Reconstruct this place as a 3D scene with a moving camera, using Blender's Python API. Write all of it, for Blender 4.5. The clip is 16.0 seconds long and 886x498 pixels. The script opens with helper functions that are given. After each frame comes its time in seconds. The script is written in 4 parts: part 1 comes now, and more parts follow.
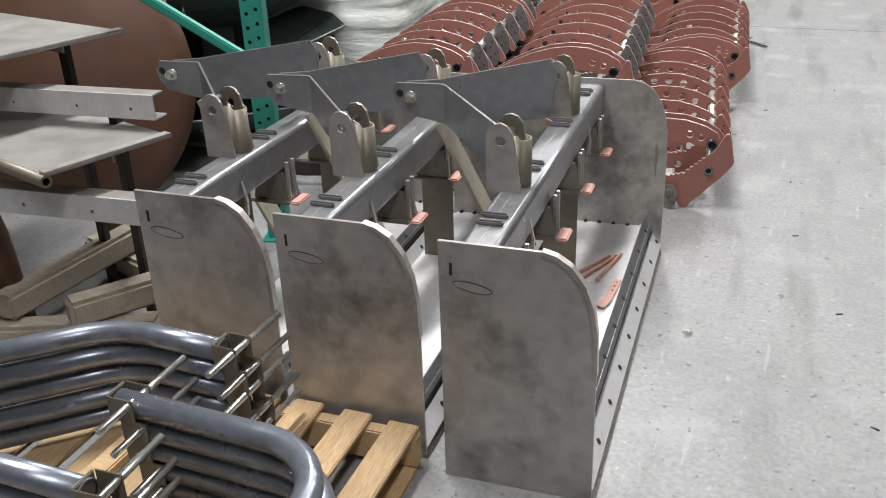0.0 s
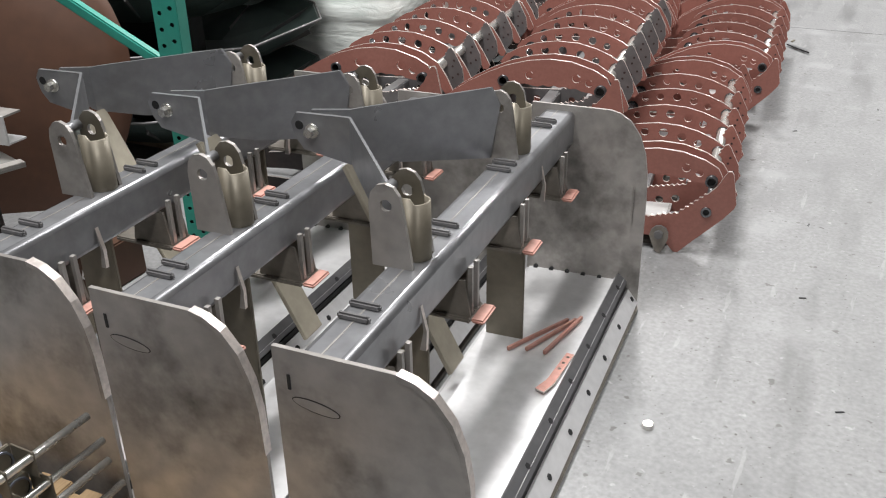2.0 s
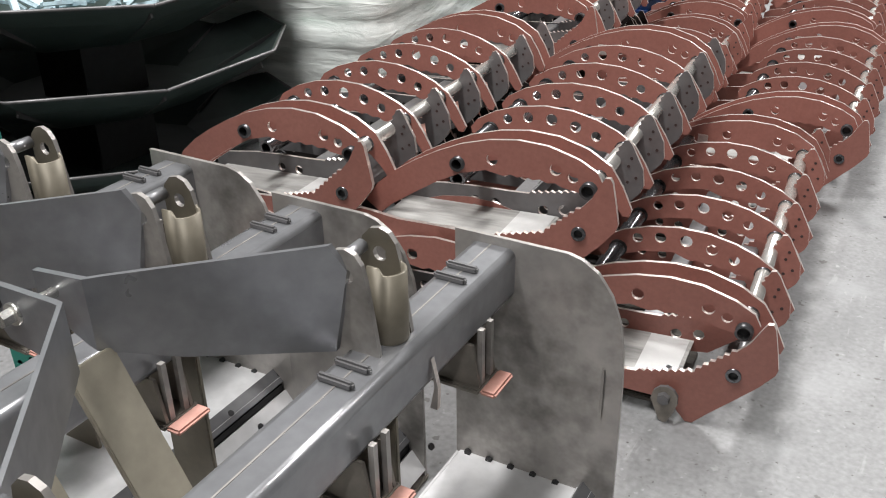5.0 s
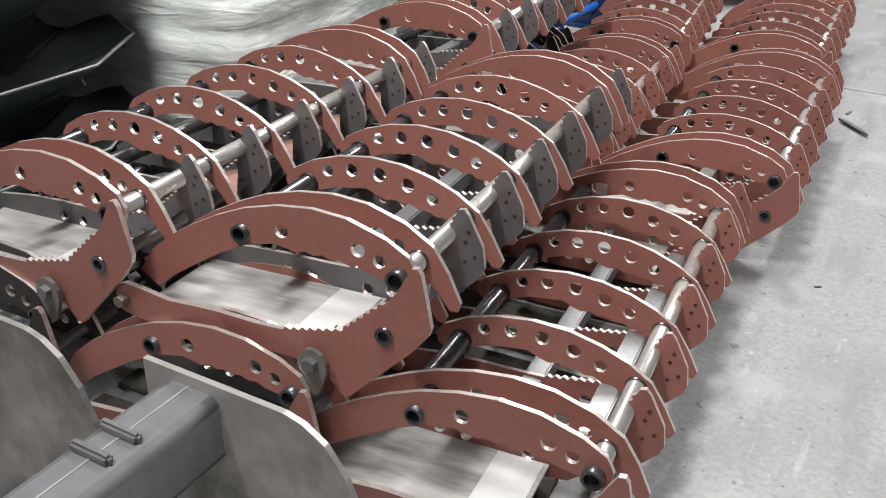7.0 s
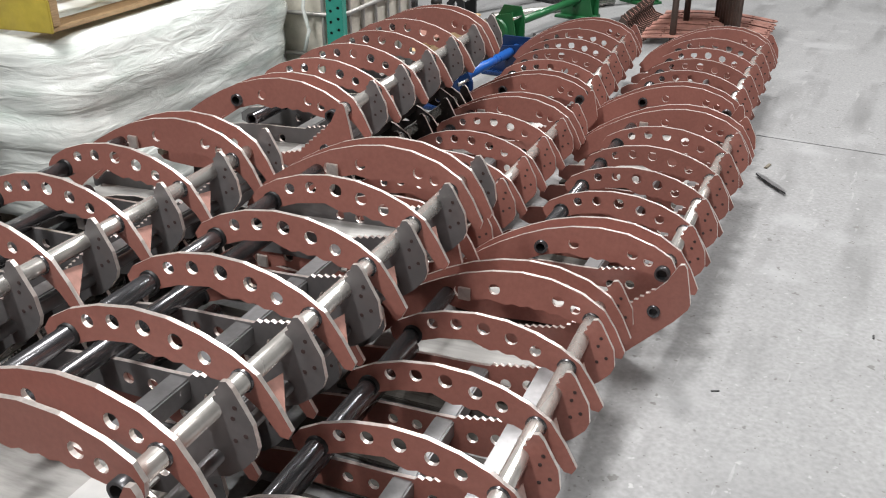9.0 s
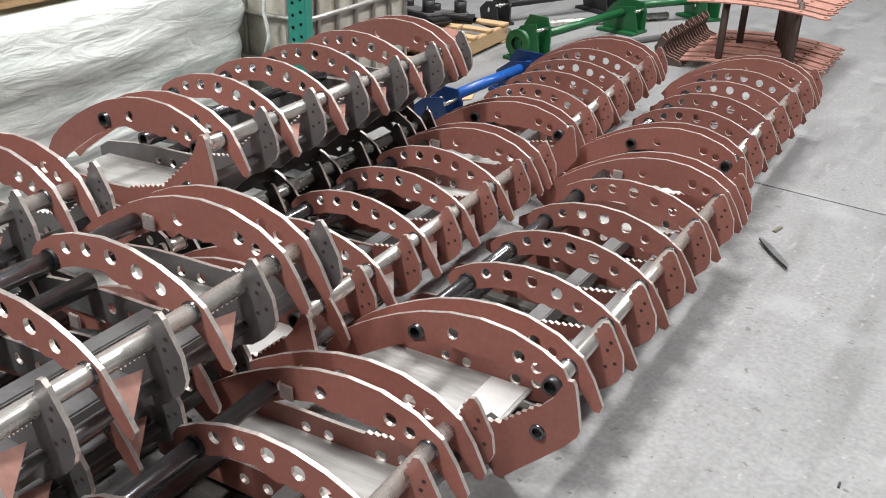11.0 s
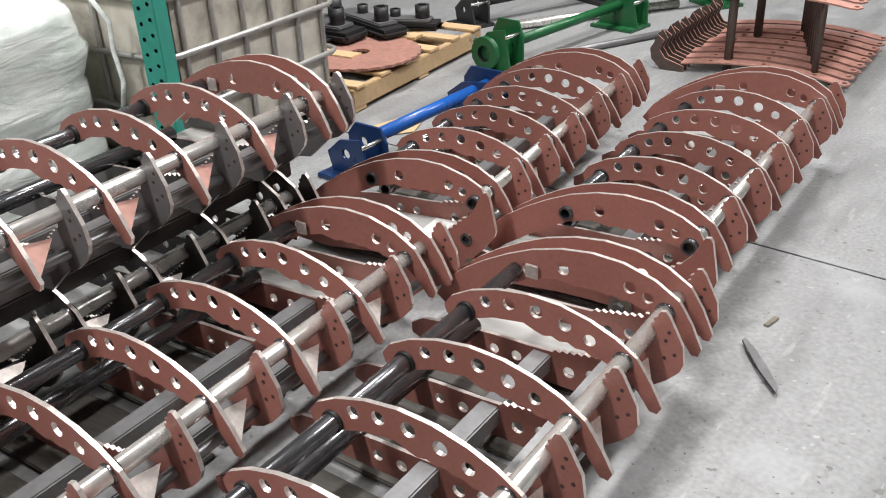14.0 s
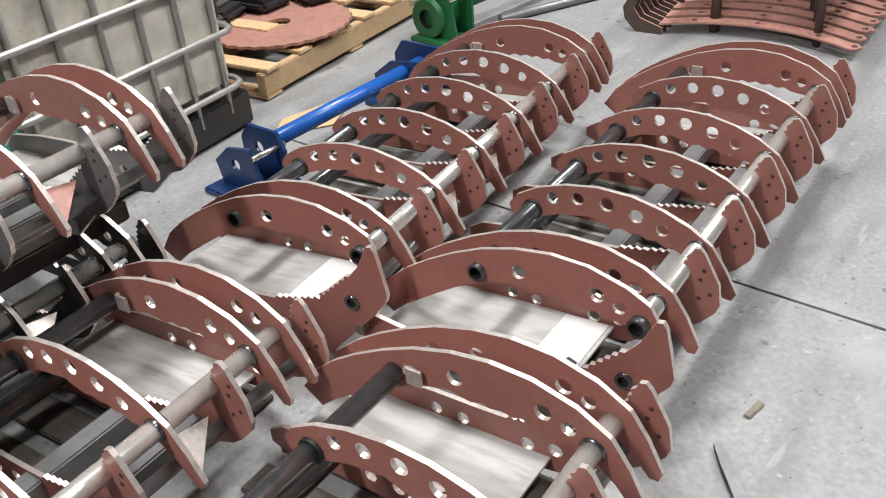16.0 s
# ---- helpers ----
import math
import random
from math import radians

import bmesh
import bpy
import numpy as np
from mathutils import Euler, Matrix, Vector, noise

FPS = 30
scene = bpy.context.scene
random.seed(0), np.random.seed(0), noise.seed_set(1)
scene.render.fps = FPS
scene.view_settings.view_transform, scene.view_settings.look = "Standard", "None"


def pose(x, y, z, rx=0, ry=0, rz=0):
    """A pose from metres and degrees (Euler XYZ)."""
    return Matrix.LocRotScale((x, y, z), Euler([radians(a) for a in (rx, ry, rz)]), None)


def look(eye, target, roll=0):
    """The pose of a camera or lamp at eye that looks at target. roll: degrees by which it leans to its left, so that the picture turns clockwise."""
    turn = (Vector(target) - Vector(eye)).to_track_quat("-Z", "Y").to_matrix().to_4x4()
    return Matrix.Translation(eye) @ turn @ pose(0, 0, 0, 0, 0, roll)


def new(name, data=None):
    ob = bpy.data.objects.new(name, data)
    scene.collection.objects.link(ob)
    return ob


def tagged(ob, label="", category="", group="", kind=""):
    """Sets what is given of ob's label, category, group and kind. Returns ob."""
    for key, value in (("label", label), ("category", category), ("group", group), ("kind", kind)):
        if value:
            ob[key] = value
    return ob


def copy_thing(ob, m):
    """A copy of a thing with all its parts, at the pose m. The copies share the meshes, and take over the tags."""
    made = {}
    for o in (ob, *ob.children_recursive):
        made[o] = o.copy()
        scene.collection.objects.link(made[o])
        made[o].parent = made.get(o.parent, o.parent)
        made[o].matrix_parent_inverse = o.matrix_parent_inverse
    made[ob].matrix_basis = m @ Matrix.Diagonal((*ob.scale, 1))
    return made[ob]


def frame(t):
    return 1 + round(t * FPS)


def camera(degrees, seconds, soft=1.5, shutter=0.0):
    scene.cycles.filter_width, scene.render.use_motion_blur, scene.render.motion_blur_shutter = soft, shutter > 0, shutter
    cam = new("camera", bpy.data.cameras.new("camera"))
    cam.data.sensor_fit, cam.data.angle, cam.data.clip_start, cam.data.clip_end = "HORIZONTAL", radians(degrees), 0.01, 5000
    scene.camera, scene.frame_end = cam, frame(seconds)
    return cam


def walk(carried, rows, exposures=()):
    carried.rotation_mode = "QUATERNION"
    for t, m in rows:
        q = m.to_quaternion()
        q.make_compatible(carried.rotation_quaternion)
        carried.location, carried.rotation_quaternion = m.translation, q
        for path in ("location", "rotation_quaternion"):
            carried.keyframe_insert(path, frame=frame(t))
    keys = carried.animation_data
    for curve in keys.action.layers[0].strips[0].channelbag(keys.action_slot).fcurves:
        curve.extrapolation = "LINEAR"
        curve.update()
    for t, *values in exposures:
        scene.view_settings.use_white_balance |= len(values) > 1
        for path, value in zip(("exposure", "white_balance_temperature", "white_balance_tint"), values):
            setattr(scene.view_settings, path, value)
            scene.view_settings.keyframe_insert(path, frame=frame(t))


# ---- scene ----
cam = camera(52.9, 16.0, soft=1.1)
PATH = [
    (0, (0.282, 0.399, 1.488), (-0.405, 2.068, 0.627), -2.0),
    (0.5, (0.395, 0.554, 1.483), (-0.315, 2.207, 0.609), -2.2),
    (1, (0.426, 0.696, 1.474), (-0.292, 2.333, 0.578), -0.8),
    (1.5, (0.398, 0.881, 1.479), (-0.353, 2.501, 0.579), -1.0),
    (2, (0.412, 1.04, 1.479), (-0.372, 2.641, 0.572), -0.9),
    (2.5, (0.486, 1.228, 1.48), (-0.404, 2.771, 0.571), -1.3),
    (3, (0.466, 1.387, 1.468), (-0.462, 2.905, 0.555), -1.0),
    (3.2, (0.429, 1.468, 1.465), (-0.515, 2.976, 0.551), -1.2),
    (5.3, (0.333, 2.265, 1.433), (-0.613, 3.761, 0.503), -0.8),
    (5.5, (0.325, 2.354, 1.431), (-0.614, 3.856, 0.502), -0.6),
    (6, (0.371, 2.608, 1.402), (-0.564, 4.112, 0.472), 0.1),
    (6.5, (0.406, 2.758, 1.372), (-0.514, 4.27, 0.44), 1.2),
    (7, (0.382, 2.839, 1.358), (-0.526, 4.359, 0.429), 1.4),
    (7.5, (0.369, 2.912, 1.359), (-0.531, 4.449, 0.449), 1.4),
    (8, (0.392, 3.011, 1.407), (-0.477, 4.565, 0.497), -0.3),
    (8.5, (0.452, 3.179, 1.451), (-0.412, 4.743, 0.552), -0.4),
    (9, (0.479, 3.367, 1.431), (-0.393, 4.934, 0.546), -0.1),
    (9.5, (0.453, 3.596, 1.408), (-0.419, 5.166, 0.528), -0.3),
    (10, (0.51, 3.803, 1.397), (-0.386, 5.362, 0.521), -0.2),
    (10.2, (0.555, 3.888, 1.391), (-0.378, 5.428, 0.521), 0.5),
    (12.3, (0.723, 4.545, 1.422), (-0.396, 5.912, 0.484), 0.9),
    (12.5, (0.704, 4.641, 1.382), (-0.428, 6.004, 0.452), 1.0),
    (13, (0.639, 4.791, 1.389), (-0.501, 6.146, 0.459), -0.4),
    (13.5, (0.587, 4.991, 1.368), (-0.554, 6.344, 0.437), -1.9),
    (14, (0.578, 5.184, 1.369), (-0.564, 6.53, 0.427), -2.6),
    (14.5, (0.49, 5.367, 1.343), (-0.656, 6.705, 0.397), -3.4),
    (15, (0.412, 5.553, 1.34), (-0.722, 6.894, 0.381), -4.0),
    (15.5, (0.388, 5.768, 1.302), (-0.741, 7.085, 0.307), -4.6),
    (16, (0.365, 5.908, 1.305), (-0.752, 7.18, 0.24), -4.8),
]
walk(cam, [(t, look(eye, target, roll)) for t, eye, target, roll in PATH])


# ---------------------------------------------------------------- world and lamps
world = bpy.data.worlds.new("hall_air")
scene.world = world
world.use_nodes = True
bgn = world.node_tree.nodes["Background"]
bgn.inputs[0].default_value = (0.95, 0.97, 1.0, 1)
bgn.inputs[1].default_value = 0.12


def ceiling_lamp(x, y, power):
    data = bpy.data.lights.new("strip_lamp", "AREA")
    data.shape, data.size, data.size_y, data.energy = "RECTANGLE", 0.5, 2.4, power
    data.color = (1.0, 0.985, 0.975)
    ob = new("strip_lamp", data)
    ob.location = (x, y, 5.6)
    return tagged(ob, "long white strip lamp under the hall ceiling", "ceiling lamp", "ceiling lamps", "structure")


for lx, ly, lp in ((1.4, -1.0, 200), (-1.5, 2.6, 395), (1.5, 7.5, 225), (-1.7, 9.0, 410), (1.3, 12.5, 320)):
    ceiling_lamp(lx, ly, lp)


# ---------------------------------------------------------------- materials
def mat(name, col, rough=0.5, metal=0.0, grain=0.15, scale=40.0, wear=0.0, wear_col=(0.1, 0.1, 0.1), wear_scale=3.0,
        bump=0.1, per_piece=0.0, stretch=(1, 1, 1), rough_var=0.15):
    m = bpy.data.materials.new(name)
    m.use_nodes = True
    nt = m.node_tree
    p = nt.nodes["Principled BSDF"]
    L = nt.links.new
    N = nt.nodes.new
    tc = N("ShaderNodeTexCoord")
    mp = N("ShaderNodeMapping")
    mp.inputs["Scale"].default_value = stretch
    L(tc.outputs["Object"], mp.inputs["Vector"])
    oi = N("ShaderNodeObjectInfo")
    shift = N("ShaderNodeVectorMath")
    shift.operation = "MULTIPLY_ADD"
    L(oi.outputs["Random"], shift.inputs[0])
    shift.inputs[1].default_value = (13, 7, 5)
    L(mp.outputs["Vector"], shift.inputs[2])
    n1 = N("ShaderNodeTexNoise")
    n1.inputs["Scale"].default_value = scale
    n1.inputs["Detail"].default_value = 6
    L(shift.outputs[0], n1.inputs["Vector"])
    n2 = N("ShaderNodeTexNoise")
    n2.inputs["Scale"].default_value = wear_scale
    n2.inputs["Detail"].default_value = 5
    n2.inputs["Roughness"].default_value = 0.65
    L(shift.outputs[0], n2.inputs["Vector"])
    r1 = N("ShaderNodeMapRange")
    r1.inputs[3].default_value, r1.inputs[4].default_value = 1 - grain, 1 + grain
    r1.inputs[1].default_value, r1.inputs[2].default_value = 0.3, 0.7
    L(n1.outputs["Fac"], r1.inputs[0])
    base = N("ShaderNodeVectorMath")
    base.operation = "SCALE"
    base.inputs[0].default_value = col
    L(r1.outputs[0], base.inputs["Scale"])
    out = base.outputs[0]
    if per_piece:
        r2 = N("ShaderNodeMapRange")
        r2.inputs[3].default_value, r2.inputs[4].default_value = 1 - per_piece, 1 + per_piece
        L(oi.outputs["Random"], r2.inputs[0])
        s2 = N("ShaderNodeVectorMath")
        s2.operation = "SCALE"
        L(out, s2.inputs[0])
        L(r2.outputs[0], s2.inputs["Scale"])
        out = s2.outputs[0]
    if wear:
        r3 = N("ShaderNodeMapRange")
        r3.inputs[1].default_value, r3.inputs[2].default_value = 0.5, 0.72
        r3.inputs[4].default_value = wear
        L(n2.outputs["Fac"], r3.inputs[0])
        mx = N("ShaderNodeMix")
        mx.data_type = "RGBA"
        L(r3.outputs[0], mx.inputs["Factor"])
        L(out, mx.inputs["A"])
        mx.inputs["B"].default_value = (*wear_col, 1)
        out = mx.outputs["Result"]
    L(out, p.inputs["Base Color"])
    r4 = N("ShaderNodeMapRange")
    r4.inputs[3].default_value, r4.inputs[4].default_value = max(rough - rough_var, 0.05), min(rough + rough_var, 1)
    L(n2.outputs["Fac"], r4.inputs[0])
    L(r4.outputs[0], p.inputs["Roughness"])
    p.inputs["Metallic"].default_value = metal
    if bump:
        b = N("ShaderNodeBump")
        b.inputs["Strength"].default_value = bump
        b.inputs["Distance"].default_value = 0.002
        L(n1.outputs["Fac"], b.inputs["Height"])
        L(b.outputs[0], p.inputs["Normal"])
    return m


M_RED = mat("red_primer", (0.300, 0.127, 0.102), 0.42, 0, 0.08, 90, 0.42, (0.215, 0.083, 0.065), 4.5, 0.04, 0.12)
M_CUT = mat("cut_steel_edge", (0.72, 0.66, 0.62), 0.35, 0.7, 0.15, 80, 0.3, (0.45, 0.28, 0.24), 6, 0.05)
M_TUBE = mat("drawn_tube_steel", (0.72, 0.70, 0.66), 0.25, 0.7, 0.08, 50, 0.35, (0.45, 0.44, 0.42), 7, 0.03, 0.05)
M_DARKTUBE = mat("oiled_dark_tube", (0.19, 0.19, 0.20), 0.22, 0.85, 0.15, 40, 0.45, (0.07, 0.07, 0.075), 8, 0.03)
M_RAW = mat("mill_scale_steel", (0.32, 0.325, 0.34), 0.32, 0.62, 0.10, 30, 0.65, (0.17, 0.17, 0.175), 3.2, 0.04, 0.06)
M_PLATE = mat("dull_plate_steel", (0.39, 0.37, 0.35), 0.40, 0.45, 0.14, 22, 0.9, (0.115, 0.108, 0.10), 4.2, 0.04, 0.05)
# lug tan with shade in its colour; the brace has a lit copy
M_LUG = mat("tan_tinted_steel", (0.175, 0.157, 0.122), 0.45, 0.35, 0.10, 40, 0.4, (0.2, 0.17, 0.13), 5, 0.04, 0.08)
M_BRACKET = mat("brown_grey_bracket_steel", (0.22, 0.20, 0.175), 0.45, 0.35, 0.12, 40, 0.6, (0.11, 0.095, 0.08), 8, 0.05, 0.08)
# lit copy of the lug tan, lighter for the light on the brace
M_TAN_LIT = mat("pale_tan_steel", (0.36, 0.33, 0.265), 0.5, 0.15, 0.10, 30, 0.4, (0.22, 0.195, 0.15), 5, 0.05)
M_EDGE = mat("dark_edge_steel", (0.15, 0.15, 0.155), 0.42, 0.5, 0.12, 40, 0.5, (0.075, 0.075, 0.078), 5, 0.05)
M_SHEET = mat("pale_sheet_steel", (0.60, 0.60, 0.605), 0.45, 0.3, 0.07, 30, 0.5, (0.30, 0.30, 0.30), 2.5, 0.04)
M_GREY = mat("grey_dotted_steel", (0.185, 0.182, 0.185), 0.45, 0.5, 0.10, 40, 0.4, (0.10, 0.10, 0.10), 5, 0.05, 0.08)
M_BOARD = mat("dirty_pale_sheet", (0.39, 0.385, 0.37), 0.6, 0, 0.14, 14, 0.85, (0.17, 0.165, 0.155), 4.5, 0.1, 0.08, (0.6, 3.5, 1))
M_WHITE_SHEET = mat("clean_white_sheet", (0.62, 0.62, 0.61), 0.5, 0, 0.05, 30, 0.3, (0.45, 0.45, 0.44), 8, 0.04)
M_TRAY = mat("dusty_tray_steel", (0.26, 0.255, 0.24), 0.55, 0.1, 0.15, 20, 0.8, (0.10, 0.095, 0.085), 5, 0.08)
M_RING = mat("dark_tube_end", (0.10, 0.10, 0.105), 0.3, 0.6, 0.15, 40, 0.3, (0.05, 0.05, 0.05), 8, 0.03)
# near-black: own colour of timbers, painted-in shade on lower grapples and props
M_BLACK_SHADE = mat("black_oily_steel", (0.03, 0.025, 0.024), 0.4, 0.3, 0.2, 30, 0.3, (0.09, 0.05, 0.04), 6, 0.05)
M_GALV = mat("galvanised_bar", (0.25, 0.25, 0.255), 0.35, 0.6, 0.10, 60, 0.4, (0.2, 0.2, 0.2), 6, 0.05)
# black for plain black parts, and for shade painted inside bores and holes
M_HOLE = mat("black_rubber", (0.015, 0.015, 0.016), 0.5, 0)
M_MARK = mat("dark_bore", (0.05, 0.03, 0.028), 0.6, 0)
M_BOLT = mat("zinc_bolt", (0.75, 0.74, 0.70), 0.25, 0.9)
M_PINK = mat("salmon_primer", (0.47, 0.25, 0.205), 0.6, 0, 0.12, 60, 0.2, (0.45, 0.16, 0.12), 8)
M_WOOD = mat("pale_pallet_wood", (0.52, 0.36, 0.20), 0.7, 0, 0.22, 30, 0.45, (0.34, 0.22, 0.11), 3, 0.2, 0.15, (1, 9, 9))
M_GREYWOOD = mat("weathered_wood", (0.40, 0.35, 0.28), 0.75, 0, 0.2, 30, 0.5, (0.24, 0.2, 0.15), 3, 0.2, 0.15, (1, 9, 9))
# wood tone taken down so the gaps under the grapples look shaded
M_PLANK_SHADED = mat("grey_plank_wood", (0.075, 0.069, 0.061), 0.8, 0, 0.25, 25, 0.6, (0.045, 0.042, 0.038), 4, 0.25, 0.25, (1, 8, 8))
M_TEAL = mat("teal_rack_paint", (0.03, 0.27, 0.21), 0.4, 0, 0.06, 30, 0.25, (0.05, 0.2, 0.17), 6, 0.03)
M_BIN = mat("black_green_paint", (0.055, 0.078, 0.073), 0.4, 0, 0.1, 20, 0.3, (0.02, 0.03, 0.028), 3, 0.04)
M_BROWN = mat("brown_rusty_plate", (0.085, 0.040, 0.024), 0.5, 0.2, 0.1, 15, 0.7, (0.045, 0.024, 0.017), 2.2, 0.05)
M_BLUE = mat("blue_enamel", (0.012, 0.085, 0.34), 0.3, 0, 0.06, 30, 0.2, (0.01, 0.04, 0.16), 6, 0.02)
M_GREEN = mat("green_enamel", (0.012, 0.095, 0.032), 0.35, 0, 0.06, 30, 0.2, (0.01, 0.12, 0.03), 6, 0.02)
M_PIPE = mat("blue_grey_bent_pipe", (0.22, 0.24, 0.285), 0.30, 0.6, 0.12, 30, 0.5, (0.085, 0.09, 0.105), 7, 0.02)
M_TOTE = mat("milky_tote_plastic", (0.64, 0.61, 0.53), 0.45, 0, 0.10, 20, 0.85, (0.17, 0.15, 0.12), 3.6, 0.05)
M_CAGE = mat("galvanised_cage", (0.48, 0.47, 0.45), 0.4, 0.6, 0.1, 40, 0.3, (0.3, 0.29, 0.28), 5)
# near-black so the unseen walls and ceiling throw back little light
M_WALL = mat("hall_wall_paint", (0.05, 0.05, 0.05), 0.7, 0, 0.05, 10, 0.2, (0.04, 0.04, 0.04), 0.8)
M_DARK = mat("dark_casting", (0.03, 0.03, 0.032), 0.45, 0.3, 0.15, 30)
M_TINE = mat("brown_tine_steel", (0.40, 0.205, 0.165), 0.5, 0.1, 0.15, 40, 0.4, (0.14, 0.08, 0.07), 6, 0.05, 0.1)
M_NAVY = mat("navy_enamel", (0.008, 0.030, 0.105), 0.3, 0, 0.1, 30, 0.3, (0.01, 0.025, 0.09), 6, 0.02)
M_RUST = mat("rusty_post_steel", (0.085, 0.06, 0.05), 0.6, 0.3, 0.15, 40, 0.4, (0.08, 0.06, 0.05), 6)


def wrap_material():
    m = mat("stretch_film", (0.80, 0.84, 0.81), 0.25, 0, 0.12, 9, 0.8, (0.38, 0.47, 0.42), 2.2, 0.0, 0, (1, 1, 5))
    nt = m.node_tree
    p = nt.nodes["Principled BSDF"]
    n = nt.nodes.new("ShaderNodeTexNoise")
    n.inputs["Scale"].default_value, n.inputs["Detail"].default_value, n.inputs["Distortion"].default_value = 5, 8, 1.2
    tc = nt.nodes.new("ShaderNodeTexCoord")
    mp = nt.nodes.new("ShaderNodeMapping")
    mp.inputs["Scale"].default_value, mp.inputs["Rotation"].default_value = (1, 1, 4.5), (0.25, 0.2, 0)
    nt.links.new(tc.outputs["Object"], mp.inputs["Vector"])
    nt.links.new(mp.outputs[0], n.inputs["Vector"])
    b = nt.nodes.new("ShaderNodeBump")
    b.inputs["Strength"].default_value, b.inputs["Distance"].default_value = 0.45, 0.02
    nt.links.new(n.outputs["Fac"], b.inputs["Height"])
    nt.links.new(b.outputs[0], p.inputs["Normal"])
    p.inputs["Coat Weight"].default_value = 0.5
    p.inputs["Coat Roughness"].default_value = 0.08
    return m


M_WRAP = wrap_material()


def concrete_material():
    m = mat("worn_concrete", (0.238, 0.240, 0.242), 0.5, 0, 0.17, 70, 0.7, (0.18, 0.182, 0.184), 1.3, 0.06, 0, (1, 1, 1), 0.2)
    nt = m.node_tree
    p = nt.nodes["Principled BSDF"]
    L, N = nt.links.new, nt.nodes.new
    tc = N("ShaderNodeTexCoord")
    old = p.inputs["Base Color"].links[0].from_socket
    # dust-white chips and scuffs, dark specks, long tyre smears
    def mask(scale, lo, hi, stretch=(1, 1, 1), rot=0.0, detail=4):
        mp = N("ShaderNodeMapping")
        mp.inputs["Scale"].default_value = stretch
        mp.inputs["Rotation"].default_value = (0, 0, rot)
        L(tc.outputs["Object"], mp.inputs["Vector"])
        n = N("ShaderNodeTexNoise")
        n.inputs["Scale"].default_value, n.inputs["Detail"].default_value = scale, detail
        L(mp.outputs[0], n.inputs["Vector"])
        r = N("ShaderNodeMapRange")
        r.inputs[1].default_value, r.inputs[2].default_value = lo, hi
        L(n.outputs["Fac"], r.inputs[0])
        return r.outputs[0]

    def over(below, fac, colour, amount):
        k = N("ShaderNodeMath")
        k.operation = "MULTIPLY"
        L(fac, k.inputs[0])
        k.inputs[1].default_value = amount
        x = N("ShaderNodeMix")
        x.data_type = "RGBA"
        L(k.outputs[0], x.inputs["Factor"])
        L(below, x.inputs["A"])
        x.inputs["B"].default_value = (*colour, 1)
        return x.outputs["Result"]

    c = over(old, mask(1.6, 0.52, 0.7, (3.5, 0.5, 1), 0.25), (0.11, 0.11, 0.11), 0.6)
    c = over(c, mask(34, 0.66, 0.74, (1, 1, 1), 0, 3), (0.48, 0.48, 0.48), 0.45)
    c = over(c, mask(5, 0.66, 0.70, (5, 0.7, 1), -0.8, 5), (0.42, 0.42, 0.42), 0.3)
    c = over(c, mask(3.2, 0.56, 0.68, (1, 1, 1), 0, 8), (0.34, 0.345, 0.35), 0.5)
    c = over(c, mask(9, 0.68, 0.74, (4, 0.9, 1), 0.9, 6), (0.44, 0.44, 0.44), 0.35)
    c = over(c, mask(70, 0.70, 0.74, (1, 1, 1), 0, 2), (0.07, 0.066, 0.06), 0.85)
    c = over(c, mask(26, 0.68, 0.72, (1, 1, 1), 0, 2), (0.09, 0.085, 0.08), 0.7)
    L(c, p.inputs["Base Color"])
    return m


M_FLOOR = concrete_material()


# ---------------------------------------------------------------- helpers for meshes
def part(name, bm, material, parent=None, label="", smooth=False):
    me = bpy.data.meshes.new(name)
    bmesh.ops.recalc_face_normals(bm, faces=bm.faces)
    if smooth:
        for f in bm.faces:
            f.smooth = True
    bm.to_mesh(me)
    bm.free()
    for m in material if isinstance(material, (list, tuple)) else [material]:
        me.materials.append(m)
    ob = new(name, me)
    if parent:
        ob.parent = parent
    if label:
        ob["label"] = label
    return ob


def again(ob, parent, m):
    """Another piece on the same mesh."""
    o = new(ob.name.split(".")[0], ob.data)
    o.parent = parent
    o.matrix_basis = m
    for key in ("label", "kind"):
        if key in ob:
            o[key] = ob[key]
    return o


def thing(name, label, category, group="", m=None, kind=""):
    e = new(name)
    e.empty_display_size = 0.1
    if m is not None:
        e.matrix_basis = m
    return tagged(e, label, category, group, kind)


def box(bm, x0, y0, z0, x1, y1, z1, bevel=0.0, m=None):
    r = bmesh.ops.create_cube(bm, size=1)
    vs = r["verts"]
    for v in vs:
        v.co = Vector(((x0 + x1) / 2 + v.co.x * (x1 - x0), (y0 + y1) / 2 + v.co.y * (y1 - y0), (z0 + z1) / 2 + v.co.z * (z1 - z0)))
    if bevel:
        es = list({e for v in vs for e in v.link_edges})
        g = bmesh.ops.bevel(bm, geom=es, offset=bevel, segments=2, affect="EDGES")
        vs = list({v for f in g["faces"] for v in f.verts} | {v for v in vs if v.is_valid})
    if m is not None:
        bmesh.ops.transform(bm, matrix=m, verts=[v for v in vs if v.is_valid])
    return bm


def a_box(x0, y0, z0, x1, y1, z1, bevel=0.0, m=None):
    return box(bmesh.new(), x0, y0, z0, x1, y1, z1, bevel, m)


def ring(cx, cz, r, n=12):
    return [(cx + r * math.cos(2 * math.pi * k / n), cz + r * math.sin(2 * math.pi * k / n)) for k in range(n)]


